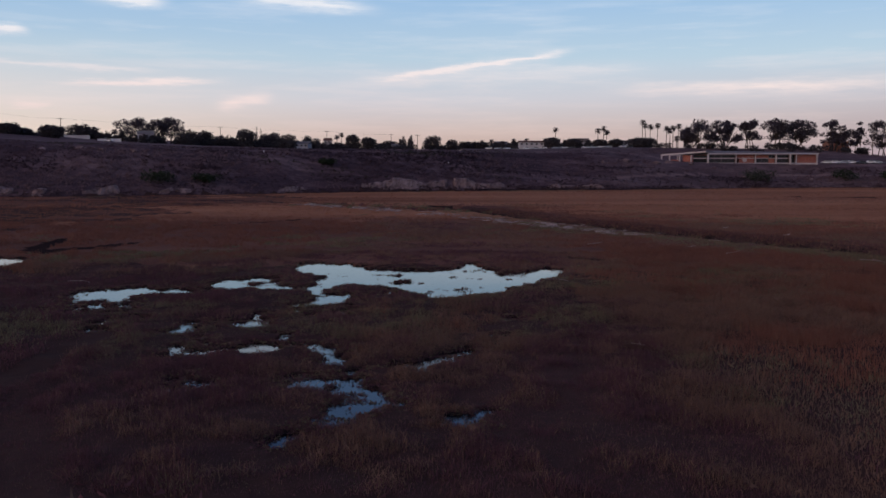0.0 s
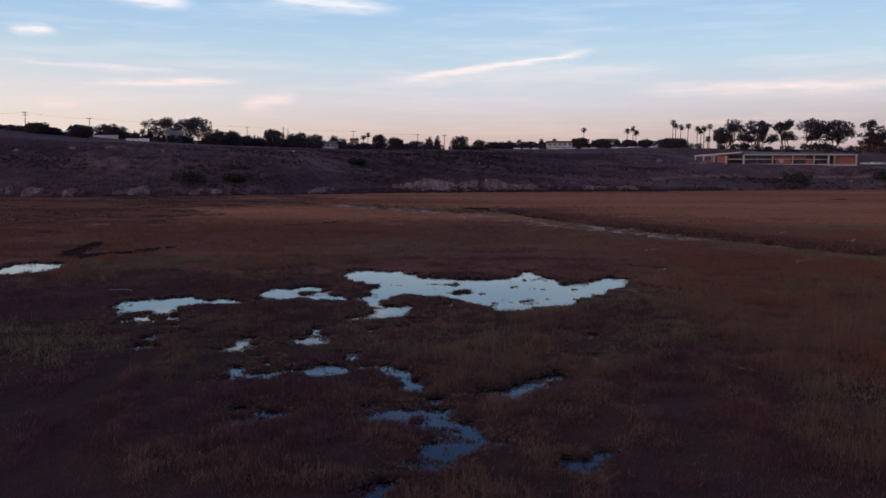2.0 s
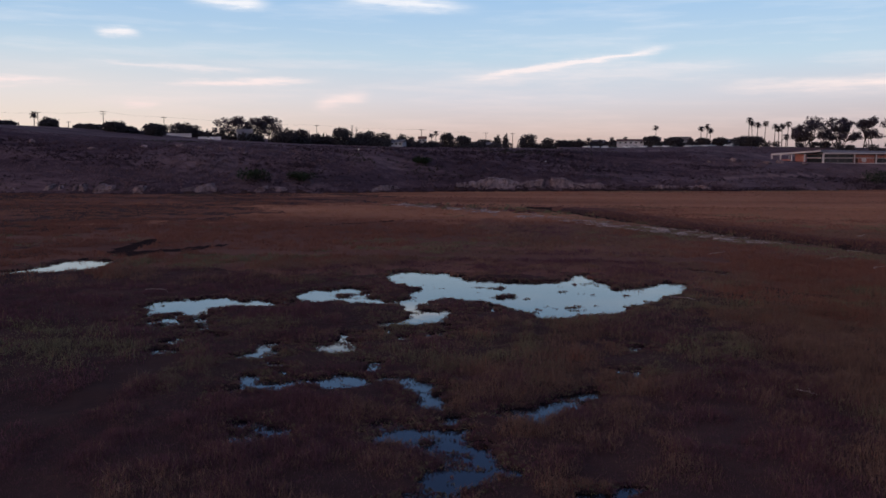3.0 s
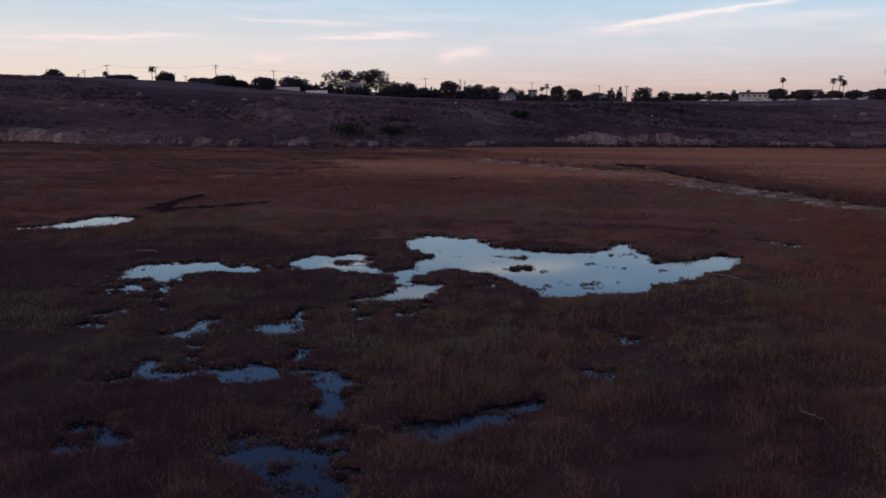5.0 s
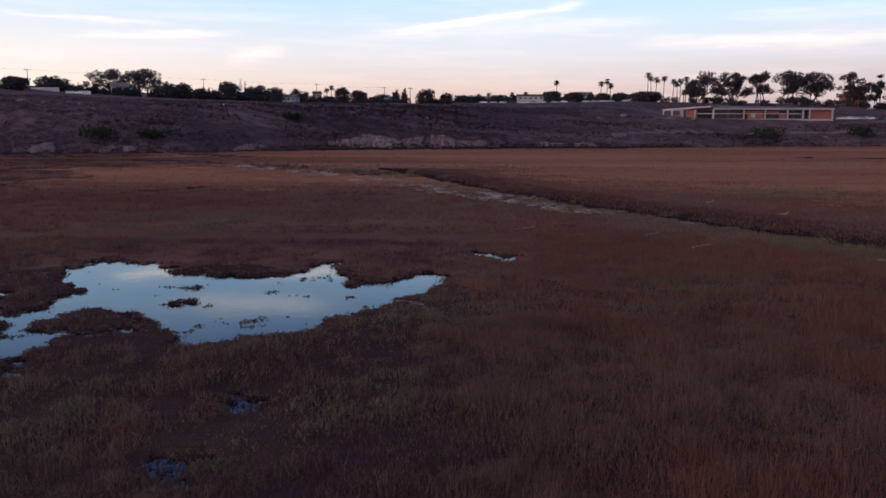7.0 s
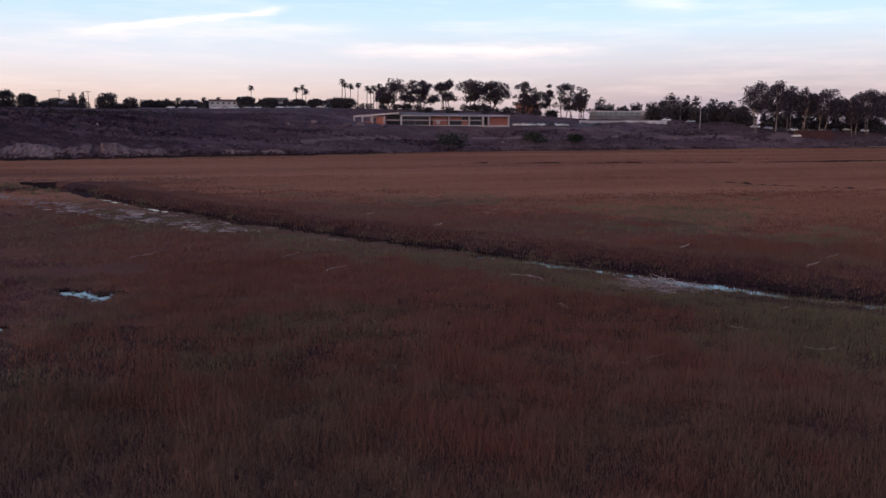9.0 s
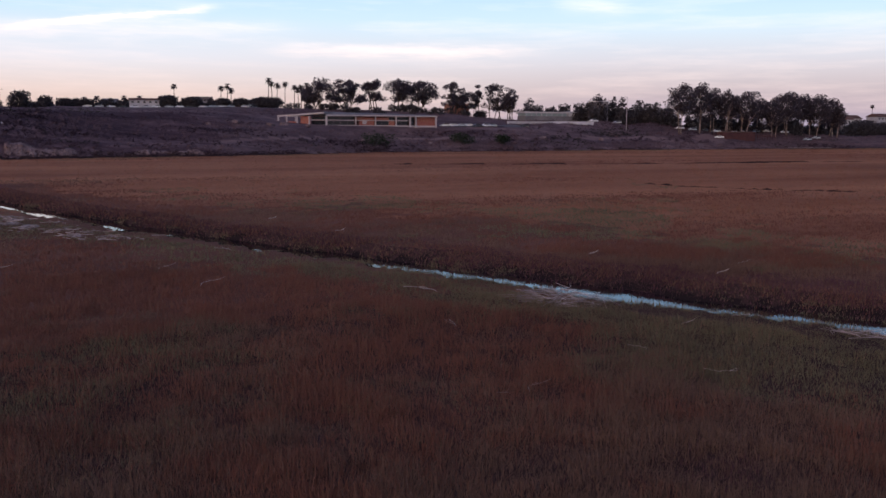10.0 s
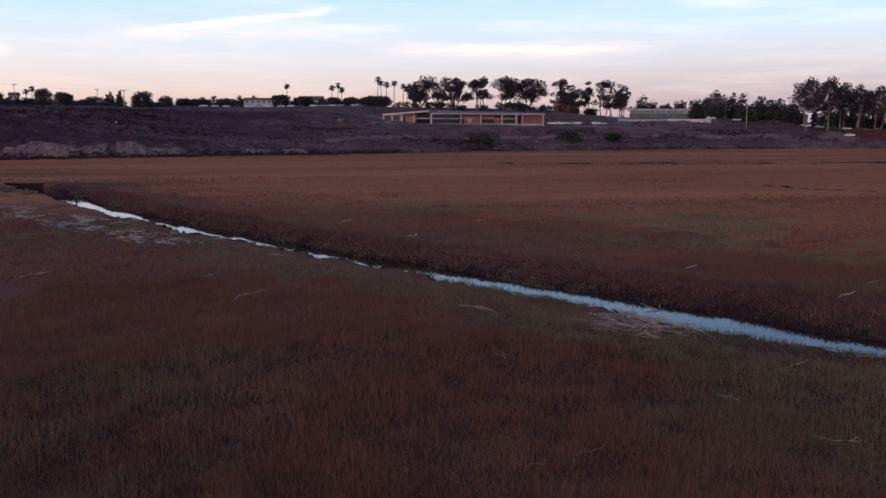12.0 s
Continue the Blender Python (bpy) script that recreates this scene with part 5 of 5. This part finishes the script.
# ---- the brick building on its terrace ----
def build_hall():
    gx, gy, gz = 108.0, 385.0, 10.2
    hall = thing("brick_hall", gx, gy, gz, "long low orange brick hall with white concrete frame and flat roof", "building")
    # long wing: x runs along its front, y into it
    L, D = 48.0, 15.0
    part("foundation", Geo().box(0.1, L - 0.1, 0.3, D, -2.5, 0.05), CONCRETE, hall)
    part("rear_wall", Geo().box(0.2, L - 0.2, D - 0.4, D, 0.05, 3.7), BRICK, hall, "orange brick rear wall")
    part("end_wall", Geo().box(L - 0.4, L, 0.9, D, 0.05, 3.7), BRICK, hall, "orange brick end wall")
    part("brick_wall", Geo().box(39.2, L - 0.4, 0.55, 0.9, 0.05, 3.6), BRICK, hall, "broad orange brick end bay")
    part("brick_wall", Geo().box(27.2, 29.6, 0.75, 1.1, 0.05, 1.9), BRICK, hall, "orange brick panel below the windows")
    part("brick_wall", Geo().box(14.2, 20.6, 0.75, 1.1, 0.05, 1.9), BRICK, hall, "orange brick panel below the windows")
    part("brick_wall", Geo().box(21.1, 27.0, 0.75, 1.1, 2.15, 3.3), BRICK, hall, "orange brick panel above the band")
    part("brick_wall", Geo().box(12.7, 20.6, 0.75, 1.1, 2.15, 3.3), BRICK, hall, "orange brick panel above the band")
    roof = Geo().prism([(-1.3, 3.75), (D + 0.8, 3.75), (D + 0.8, 4.3), (D * 0.4, 5.5), (-1.3, 4.2)], -0.2, L + 0.2)
    roof.v = [(x, y, z - (0.9 if z > 5 and x > 5 else 0)) for x, y, z in roof.v]
    part("roof", roof, ROOFING, hall, "grey low-pitched roof")
    part("fascia", Geo().box(-0.2, L + 0.2, -1.5, -1.28, 3.72, 4.2), CONCRETE, hall, "white concrete fascia")
    part("band", Geo().box(0.2, 36.0, 0.2, 0.6, 1.9, 2.2), CONCRETE, hall, "white horizontal band between window rows")
    for x, wide in ((0.0, 0.7), (12.3, 0.4), (20.8, 0.4), (29.8, 0.5), (36.0, 0.7), (38.6, 0.5), (L - 0.3, 0.6)):
        part("post", Geo().box(x - wide / 2, x + wide / 2, -0.95, -0.5, -2.0, 3.75), CONCRETE, hall, "white concrete post")
    for x0, x1, z0, z1 in ((0.4, 6.2, 2.25, 3.5), (6.4, 12.1, 2.25, 3.5), (0.4, 6.2, 0.1, 1.85), (6.4, 12.1, 0.1, 1.85), (21.0, 27.0, 0.1, 1.85), (30.1, 35.7, 2.25, 3.5), (30.1, 35.7, 0.1, 1.85), (36.4, 38.4, 0.1, 3.5), (27.1, 29.6, 2.2, 3.4)):
        frame_ = Geo()
        for a, b in ((x0, x0 + 0.08), (x1 - 0.08, x1), ((x0 + x1) / 2 - 0.04, (x0 + x1) / 2 + 0.04)):
            frame_.box(a, b, 0.98, 1.08, z0, z1)
        frame_.box(x0, x1, 0.98, 1.08, z0, z0 + 0.08).box(x0, x1, 0.98, 1.08, z1 - 0.08, z1)
        window = part("window", frame_, ROOFING, hall, "dark strip window")
        part("pane", Geo().box(x0 + 0.04, x1 - 0.04, 1.02, 1.05, z0 + 0.04, z1 - 0.04), GLASS, window)
    part("back_partition", Geo().box(0.2, 39.0, 2.6, 2.8, 0.05, 3.7), RED_PANEL, hall, "dim inner wall behind the glass")
    disc = Geo().tube((16.3, 0.15, 1.3), (16.3, 0.0, 1.3), 0.95, 0.95, 20)
    part("round_sign", disc, CONCRETE, hall, "pale round plaque")
    # short wing, turned back from the corner
    turn = Matrix.Rotation(radians(128), 3, "Z")
    W, E = 25.0, 10.0

    def wing(x0, x1, y0, y1, z0, z1):
        return Geo().box(x0, x1, y0, y1, z0, z1, turn)

    part("foundation", wing(0.4, 15.0, -E, -0.4, -2.5, 0.05), CONCRETE, hall)
    part("brick_wall", wing(8.6, 14.0, -1.1, -0.8, 0.2, 3.6), BRICK, hall, "orange brick panel of the short wing")
    part("rear_wall", wing(0.5, 14.5, -E, -E + 0.3, 0.05, 3.7), BRICK, hall)
    def slanted(x0, x1, y0, y1, z0, z1):
        g = Geo().box(x0, x1, y0, y1, z0, z1)
        g.v = [tuple(turn @ Vector((x, y, z + 0.85 - 0.055 * x))) for x, y, z in g.v]
        return g

    part("roof", slanted(0.3, W - 8.0, -E - 0.5, 0.9, 3.8, 4.4), ROOFING, hall, "grey sloping roof of the short wing")
    part("fascia", slanted(0.2, W, 0.9, 1.15, 3.75, 4.45), CONCRETE, hall, "white concrete fascia")
    part("band", wing(0.4, 8.4, -0.3, 0.1, 1.9, 2.2), CONCRETE, hall)
    for x in (8.2, 14.6, 20.2, W - 0.2):
        part("post", wing(x - 0.3, x + 0.3, 0.4, 0.85, -1.0, 3.6), CONCRETE, hall, "white concrete post")
    for x in (16.0, 18.0, 20.0, 22.0, 24.0):
        part("pergola_beam", wing(x - 0.12, x + 0.12, -5.0, 0.9, 3.6, 3.9), CONCRETE, hall)
    part("pergola_beam", wing(14.8, W, -5.2, -4.9, 3.4, 3.65), CONCRETE, hall)
    for x in (20.2, W - 0.2):
        part("post", wing(x - 0.2, x + 0.2, -5.3, -4.8, -1.0, 3.6), CONCRETE, hall)
    for z0, z1 in ((0.1, 1.85), (2.25, 3.45)):
        window = part("window", wing(0.6, 8.2, -1.05, -0.95, z0, z0 + 0.08), ROOFING, hall, "dark strip window")
        part("pane", wing(0.6, 8.2, -1.04, -0.98, z0 + 0.08, z1), GLASS, window)
    part("low_wall", wing(14.6, 20.4, 0.2, 0.5, 0.3, 1.4), BRICK, hall, "low orange brick garden wall")


build_hall()


# ---- cars ----
def car(paint, x, y, turn):
    ob = thing("parked_car", x, y, height(x, y), f"{paint} parked car beside the buildings", "car", "parked cars", turn)
    side = [(-2.2, 0.35), (2.2, 0.35), (2.25, 0.75), (1.25, 0.95), (0.7, 1.4), (-1.2, 1.45), (-1.9, 1.0), (-2.25, 0.9)]
    body = Geo().prism([(a, b) for a, b in side], -0.85, 0.85)
    part("body", body, CAR_PAINT[paint], ob)
    part("windows", Geo().prism([(1.12, 0.98), (0.66, 1.36), (-1.15, 1.4), (-1.75, 1.02)], -0.87, 0.87), GLASS, ob, "dark car windows")
    for wx in (-0.8, 0.8):
        for wy in (-1.4, 1.4):
            wheel = part("wheel", Geo().tube((wx - 0.12, wy, 0.33), (wx + 0.12, wy, 0.33), 0.33, 0.33, 12), RUBBER, ob)
            part("rim", Geo().tube((wx - 0.13, wy, 0.33), (wx + 0.13, wy, 0.33), 0.19, 0.19, 10), METAL, wheel)
    return ob


_first = {}
_cars = [("silver", 160.5, 386, 70), ("white", 164.5, 387, 80), ("silver", 169, 388, 86), ("white", 172.5, 389, 84), ("dark", 176.5, 388, 92), ("white", 181, 389, 88), ("silver", 184.5, 390, 80)]
for _n, _px in enumerate(range(16, 112, 6)):
    _cars.append((("white", "silver", "white", "dark", "white", "silver")[_n % 6], _px + 0.3, 540 + (_n * 7) % 23, 88 + (_n * 13) % 9))
for _n in range(9):
    _cars.append((("white", "silver", "dark", "white")[_n % 4], 292 + _n * 8.3, 399 + (_n * 5) % 4, 82 + (_n * 11) % 14))
_cars += [("white", 250, 412, 88), ("silver", 263, 411, 84), ("dark", 205, 398, 80), ("white", 306, 386, 60), ("silver", 362, 386, 85), ("silver", 369, 387, 90), ("white", -190, 462, 88)]
for _c, _x, _y, _t in _cars:
    if _c in _first:
        copy_thing(_first[_c], pose(_x, _y, height(_x, _y), 0, 0, _t))
    else:
        _first[_c] = car(_c, _x, _y, _t)


# ---- houses on the plateau ----
def house(x, y, wide, deep, wall_h, roof_h, turn, label, wall_mat, roof_mat, windows=3, flat=False, lift=0.0):
    ob = thing("house", x, y, height(x, y) + lift, label, "house", "houses on the plateau", turn)
    h = wide / 2
    part("wall", Geo().box(-h, h, 0, deep, -3.0, wall_h), wall_mat, ob)
    if flat:
        part("roof", Geo().box(-h - 0.4, h + 0.4, -0.5, deep + 0.4, wall_h, wall_h + roof_h), roof_mat, ob)
    else:
        part("roof", Geo().prism([(-0.7, wall_h - 0.15), (deep + 0.7, wall_h - 0.15), (deep / 2, wall_h + roof_h)], -h - 0.5, h + 0.5), roof_mat, ob)
    for k in range(windows):
        cx = -h + wide * (k + 0.5) / windows
        w = part("window", Geo().box(cx - 0.75, cx + 0.75, -0.08, 0.05, wall_h - 1.9, wall_h - 0.7), CONCRETE, ob)
        part("pane", Geo().box(cx - 0.65, cx + 0.65, -0.1, -0.07, wall_h - 1.8, wall_h - 0.8), GLASS, w)
    return ob


house(48, 600, 17, 12, 4.6, 1.2, 0, "white flat-fronted hall with a brown tile roof", STUCCO, ROOF_TILE, 5)
house(-186, 506, 9, 8, 5.0, 2.2, 20, "white gabled house between large trees", STUCCO, ROOFING, 3)
for _x, _y, _w, _t in ((-218, 486, 15, 1.5), (-193, 470, 13, 1.4)):
    _h = height(_x, _y)
    _g = Geo().box(_x - _w / 2, _x + _w / 2, _y, _y + 0.3, _h - 1, _h + _t).box(_x - _w / 2 - 0.1, _x + _w / 2 + 0.1, _y - 0.06, _y + 0.36, _h + _t, _h + _t + 0.12)
    tagged(new("garden_wall", _g.mesh("garden_wall", STUCCO)), "long low pale garden wall on the plateau edge", "wall", "garden walls")
house(-113, 600, 12, 9, 3.4, 1.8, -8, "pale house with a low gabled roof", STUCCO, ROOFING, 4)
house(-97, 622, 5, 6, 6.4, 1.8, 0, "slim white house with a tower", STUCCO, ROOF_TILE, 2)
house(-88, 640, 11, 9, 3.0, 1.6, 5, "pale house with a tiled roof", STUCCO, ROOF_TILE, 3)
house(-47, 640, 10, 8, 3.0, 1.6, 0, "low pale house with a grey roof", STUCCO, ROOFING, 3)
house(30, 645, 9, 9, 3.6, 2.0, 12, "small white gabled house", STUCCO, ROOFING, 2)
house(84, 640, 22, 10, 3.0, 0.5, 0, "long low white building behind parked cars", STUCCO, STUCCO, 6, True)
house(112, 600, 12, 9, 3.6, 1.2, 0, "pale house with a flat roof", STUCCO, ROOFING, 3, True)
house(88, 640, 10, 9, 6.0, 0.8, 0, "dark two-storey house with a flat roof", ROOFING, ROOFING, 3, True)
house(202, 470, 11, 8, 6.0, 0.6, 0, "square tan block among eucalyptus trees", TAN_WALL, TAN_WALL, 3, True)


def white_hall():
    ob = thing("white_hall", 219.5, 426, height(233, 428), "long white flat-roofed hall with a dark window band", "building")
    # dark grey roofing colour stands in for shade below the windows
    part("base_wall", Geo().box(0, 27.5, 0, 9, -3, 2.1), ROOFING, ob, "lower wall with its shade painted in as grey")
    band = part("window_band", Geo().box(0.2, 24, 0.5, 8.8, 2.1, 3.6), PALE_GLASS, ob, "continuous window band with the sky's reflection painted in")
    for k in range(9):
        part("mullion", Geo().box(0.4 + k * 2.9, 0.6 + k * 2.9, 0.3, 0.5, 2.1, 3.6), STUCCO, band)
    part("roof", Geo().box(-0.8, 25.2, -0.8, 9.5, 3.6, 4.3), STUCCO, ob, "white roof slab")
    part("end_block", Geo().box(24, 28.0, -0.3, 8, 2.1, 4.6), STUCCO, ob)


white_hall()
house(258, 418, 8, 6, 10.0, 0.6, 0, "dark slatted tower block behind trees", ROOFING, STUCCO, 2, True)
for _k in range(7):
    house(470 + _k * 13, 470 + 6 * (_k % 3), 11, 10, 8.0 + (_k * 5) % 4, 2.2, -4, "pale two-storey hillside house with a tiled roof", STUCCO, ROOF_TILE, 4)

# retaining wall and ramp by the white building
for _x0, _x1, _y in ((199, 222, 404), (222, 246, 405)):
    _h = height((_x0 + _x1) / 2, _y)
    tagged(new("retaining_wall", Geo().box(_x0, _x1, _y, _y + 0.4, _h - 2.5, _h + 1.2).mesh("retaining_wall", STUCCO)), "low white retaining wall along the slope", "wall", "retaining walls")


def ramp():
    g = Geo()
    for k in range(9):
        t = k / 8
        x, y = 176 + 30 * t, 391 + 8 * t
        for dy in (-2.2, 2.2):
            g.v.append((x, y + dy, height(x, y + dy) + 0.25))
        if k:
            g.f.append((2 * k - 2, 2 * k, 2 * k + 1, 2 * k - 1))
    tagged(new("road", g.mesh("road", ASPHALT)), "short grey asphalt ramp beside the hall", "road", kind="structure")


ramp()


# long rust-red shed at the marsh edge
def shed():
    x, y = 308.0, 386.0
    z = 5.2
    ob = thing("storage_shed", x, y, z, "long low rust-brown storage shed with a tan roof", "shed")
    part("wall", Geo().box(0, 20, 0, 4, -7, 2.6), RED_PANEL, ob)
    part("roof", Geo().prism([(-0.4, 2.55), (4.4, 2.55), (2, 3.1)], -0.4, 20.4), ROOF_TILE, ob)
    for k in range(9):
        part("door", Geo().box(0.6 + k * 2.15, 2.4 + k * 2.15, -0.08, 0.0, 0.0, 2.1), RED_PANEL, ob)
    fence = thing("rail_fence", x + 21, y + 1, z, "rust-red slatted fence beside the shed", "fence")
    for k in range(9):
        part("post", Geo().box(k * 1.6 - 0.1, k * 1.6 + 0.1, 0, 0.2, -7, 1.6), RED_PANEL, fence)
    for h in (0.5, 1.2):
        part("rail", Geo().box(-0.1, 13.0, 0.05, 0.15, h, h + 0.2), RED_PANEL, fence)


shed()


def jetty(x, y, length, turn):
    ob = thing("plank_walk", x, y, 0.0, "pale plank walkway lying on the marsh edge", "walkway", "plank walks", turn)
    for k in range(int(length / 2)):
        part("plank", Geo().box(2 * k, 2 * k + 1.9, -0.7, 0.7, 0.55, 0.68), DRIFT, ob)
        part("support", Geo().box(2 * k + 0.8, 2 * k + 1.1, -0.5, 0.5, -0.4, 0.55), POLE_WOOD, ob)


jetty(336, 371, 16, 3)
jetty(347, 369, 16, 6)


# ---- utility poles and wires ----
def utility_pole(x, y, top, arms):
    z = height(x, y)
    ob = thing("utility_pole", x, y, z, "weathered wooden utility pole with crossarms", "pole", "utility poles")
    h = top - z
    part("shaft", Geo().tube((0, 0, -0.5), (0, 0, h), 0.24, 0.16, 7), POLE_WOOD, ob)
    for k in range(arms):
        za = h - 0.5 - 1.3 * k
        arm = part("crossarm", Geo().box(-1.7, 1.7, -0.1, 0.1, za - 0.12, za + 0.12), POLE_WOOD, ob)
        for ix in (-1.5, -0.8, 0.8, 1.5):
            part("insulator", Geo().tube((ix, 0, za + 0.1), (ix, 0, za + 0.38), 0.07, 0.05, 6), METAL, arm)
    return (x, y, top - 0.2)


_tops = [utility_pole(_x, _y, _z, 2 if _n in (0, 3, 4) else 1) if _n != 12 else None for _n, (_x, _y, _z) in enumerate(POLES)]


def wire(a, b, sag):
    pts = [(a[0] + (b[0] - a[0]) * t, a[1] + (b[1] - a[1]) * t, a[2] + (b[2] - a[2]) * t - sag * 4 * t * (1 - t)) for t in [k / 10 for k in range(11)]]
    tagged(new("overhead_wire", Geo().path(pts, [0.035] * 11, 4).mesh("overhead_wire", RUBBER)), "thin dark overhead wire between poles", "wire", "overhead wires")


for _i, _j in ((5, 4), (4, 3), (3, 1), (1, 2), (2, 0), (0, 7), (7, 8), (8, 9), (9, 10)):
    wire(_tops[_i], _tops[_j], 0.9)


def lamp_post(x, y, top):
    z = height(x, y)
    ob = thing("lamp_post", x, y, z, "tall pale lamp post in front of dark trees", "lamp post")
    h = top - z
    part("shaft", Geo().tube((0, 0, -0.3), (0, 0, h), 0.16, 0.11, 8), CONCRETE, ob)
    part("head", Geo().box(-0.9, 0.2, -0.18, 0.18, h - 0.1, h + 0.1), METAL, ob)


lamp_post(260, 398, 24.3)


# ---- wrack and driftwood ----
def reeds(name, label, x, y, z, long, thick, gen, mat):
    """Loose straight stalks lying about."""
    n = len(x)
    a, tilt = gen.uniform(0, math.pi, n), gen.normal(0, 0.10, n)
    way = np.stack([np.cos(a), np.sin(a), tilt], -1) * (long / 2)[:, None]
    side = np.stack([-np.sin(a), np.cos(a), 0 * a], -1) * thick[:, None]
    up = np.array([0, 0, 1.0]) * thick[:, None] * 1.6
    mid = np.stack([x, y, z], -1)
    quads = np.stack([np.stack([mid - way - side, mid + way - side, mid + way + up, mid - way + up], 1), np.stack([mid - way + up, mid + way + up, mid + way + side, mid - way + side], 1)], 1)
    tagged(new(name, triangles(name, quads.reshape(-1, 3), [mat], sides=4)), label, "driftwood", kind="stuff")


def build_wrack():
    gen = np.random.default_rng(51)
    spine = [(-72, 240), (-54, 226), (-41, 209), (-34, 201), (-19, 185), (-11, 174), (-3, 162), (6, 149), (13, 139), (18, 130), (25, 122)]
    n = 5800
    t = gen.uniform(0, len(spine) - 1, n)
    i = t.astype(int)
    s = np.array(spine, float)
    p = s[i] + (s[np.minimum(i + 1, len(spine) - 1)] - s[i]) * (t - i)[:, None]
    p = p + gen.normal(0, 1, (n, 2)) * np.stack([1.3 + 0 * t, 2.1 + 0 * t], -1)
    keep = (gen.random(n) < 0.75 * sedge(vnoise(p[:, 0], p[:, 1], 2.0, 1), 0.35, 0.85)) & (channel(p[:, 0], p[:, 1]) < -0.6)
    p = p[keep]
    m = len(p)
    reeds("wrack_line", "scattered line of bleached reed litter beside the channel", p[:, 0], p[:, 1], land(p[:, 0], p[:, 1]) + gen.uniform(0.25, 0.5, m), gen.uniform(0.3, 1.3, m), gen.uniform(0.016, 0.042, m), gen, WRACK)
    for wide, cx, cy, n in ((1.0, 48.7, 84.2, 210), (0.4, 58.6, 70.4, 40)):
        a, r = gen.uniform(0, 6.28, n), np.sqrt(gen.random(n)) * gen.uniform(0.7, 1.25, n)
        x, y = cx + wide * (3.0 * r * np.cos(a) + 0.3 * r * np.sin(a)), cy + wide * (2.9 * r * np.sin(a) - 0.9 * r * np.cos(a))
        reeds("reed_raft", "loose heap of bleached reeds stranded on the channel bank", x, y, land(x, y) + gen.uniform(0.15, 0.45, n) * (1.15 - 0.5 * r), gen.uniform(0.4, 1.9, n), gen.uniform(0.007, 0.020, n), gen, WRACK)


build_wrack()


def stick(x0, y0, x1, y1, thick, bend, seed):
    gen = np.random.default_rng(seed)
    n = 7
    pts = []
    dx, dy = x1 - x0, y1 - y0
    for k in range(n):
        t = k / (n - 1)
        off = bend * math.sin(math.pi * t) + gen.normal(0, 0.02)
        x, y = x0 + dx * t - dy * off, y0 + dy * t + dx * off
        pts.append((x, y, 0))
    top = max(height(p[0], p[1]) for p in pts) + 0.25
    pts = [(p[0] - x0, p[1] - y0, top + 0.05 * math.sin(3 * k)) for k, p in enumerate(pts)]
    radii = [0.42 * thick * (1 - 0.09 * k) for k in range(n)]
    ob = thing("driftwood_branch", x0, y0, 0, "bleached driftwood branch lying on the marsh plants", "driftwood", "driftwood on the marsh")
    part("stem", Geo().path(pts, radii, 6), DRIFT, ob, "", True)
    tip = Vector(pts[4])
    part("twig", Geo().path([tip, tip + Vector((0.3 * dy + 0.1, -0.3 * dx, 0.15)), tip + Vector((0.5 * dy + 0.2, -0.4 * dx, 0.3))], [thick * 0.5, thick * 0.35, thick * 0.15], 5), DRIFT, ob)


for _n, (_a, _b, _c, _d, _t, _k) in enumerate((
        (40.7, 91.0, 42.2, 88.7, 0.07, 0.2), (40.0, 81.2, 39.8, 79.6, 0.03, 0.05), (28.2, 95.4, 29.1, 97.5, 0.06, 0.1), (31.0, 112.2, 32.2, 110.8, 0.06, 0.1), (54.3, 92.8, 52.6, 91.0, 0.06, 0.15),
        (60.0, 99.6, 60.9, 100.1, 0.12, 0.1), (63.6, 87.8, 64.6, 88.4, 0.10, 0.1), (46.2, 73.0, 46.7, 72.0, 0.03, 0.1), (46.9, 68.1, 48.4, 67.7, 0.035, -0.3), (38.0, 67.6, 38.9, 68.6, 0.018, 0.1),
        (8.4, 48.4, 9.1, 47.6, 0.03, 0.05), (39.7, 135.0, 40.6, 135.4, 0.12, 0.1), (43.8, 121.0, 44.8, 121.3, 0.10, 0.1), (14.4, 105.6, 15.8, 107.4, 0.05, 0.1), (51.2, 75.4, 52.0, 75.7, 0.03, 0.1))):
    stick(_a, _b, _c, _d, _t, _k, 1800 + _n)
for _n, (_a, _b, _c, _d, _t, _k) in enumerate((
        (55.0, 75.9, 56.2, 75.7, 0.04, 0.1), (57.0, 79.6, 58.4, 80.8, 0.03, 0.3), (36.6, 67.7, 37.1, 67.5, 0.015, 0.1), (-34.5, 72.0, -32.4, 71.4, 0.05, 0.3),
        (6.2, 74.4, 7.9, 72.6, 0.04, 0.3), (68.6, 91.4, 69.6, 92.0, 0.05, 0.1), (26.0, 103.0, 26.8, 104.4, 0.04, 0.1))):
    stick(_a, _b, _c, _d, _t, _k, 1850 + _n)


# ---- small pale things on the slope ----
def marker(x, y):
    ob = thing("marker_sign", x, y, height(x, y), "small white marker sign on a post in the scrub", "sign", "marker signs")
    part("post", Geo().tube((0, 0, -0.3), (0, 0, 1.3), 0.05, 0.05, 6), POLE_WOOD, ob)
    part("board", Geo().box(-0.2, 0.2, -0.09, -0.05, 1.0, 1.4), CAR_PAINT["white"], ob, "plain white board")


marker(-73.5, 317.6)
marker(-5.9, 338.0)
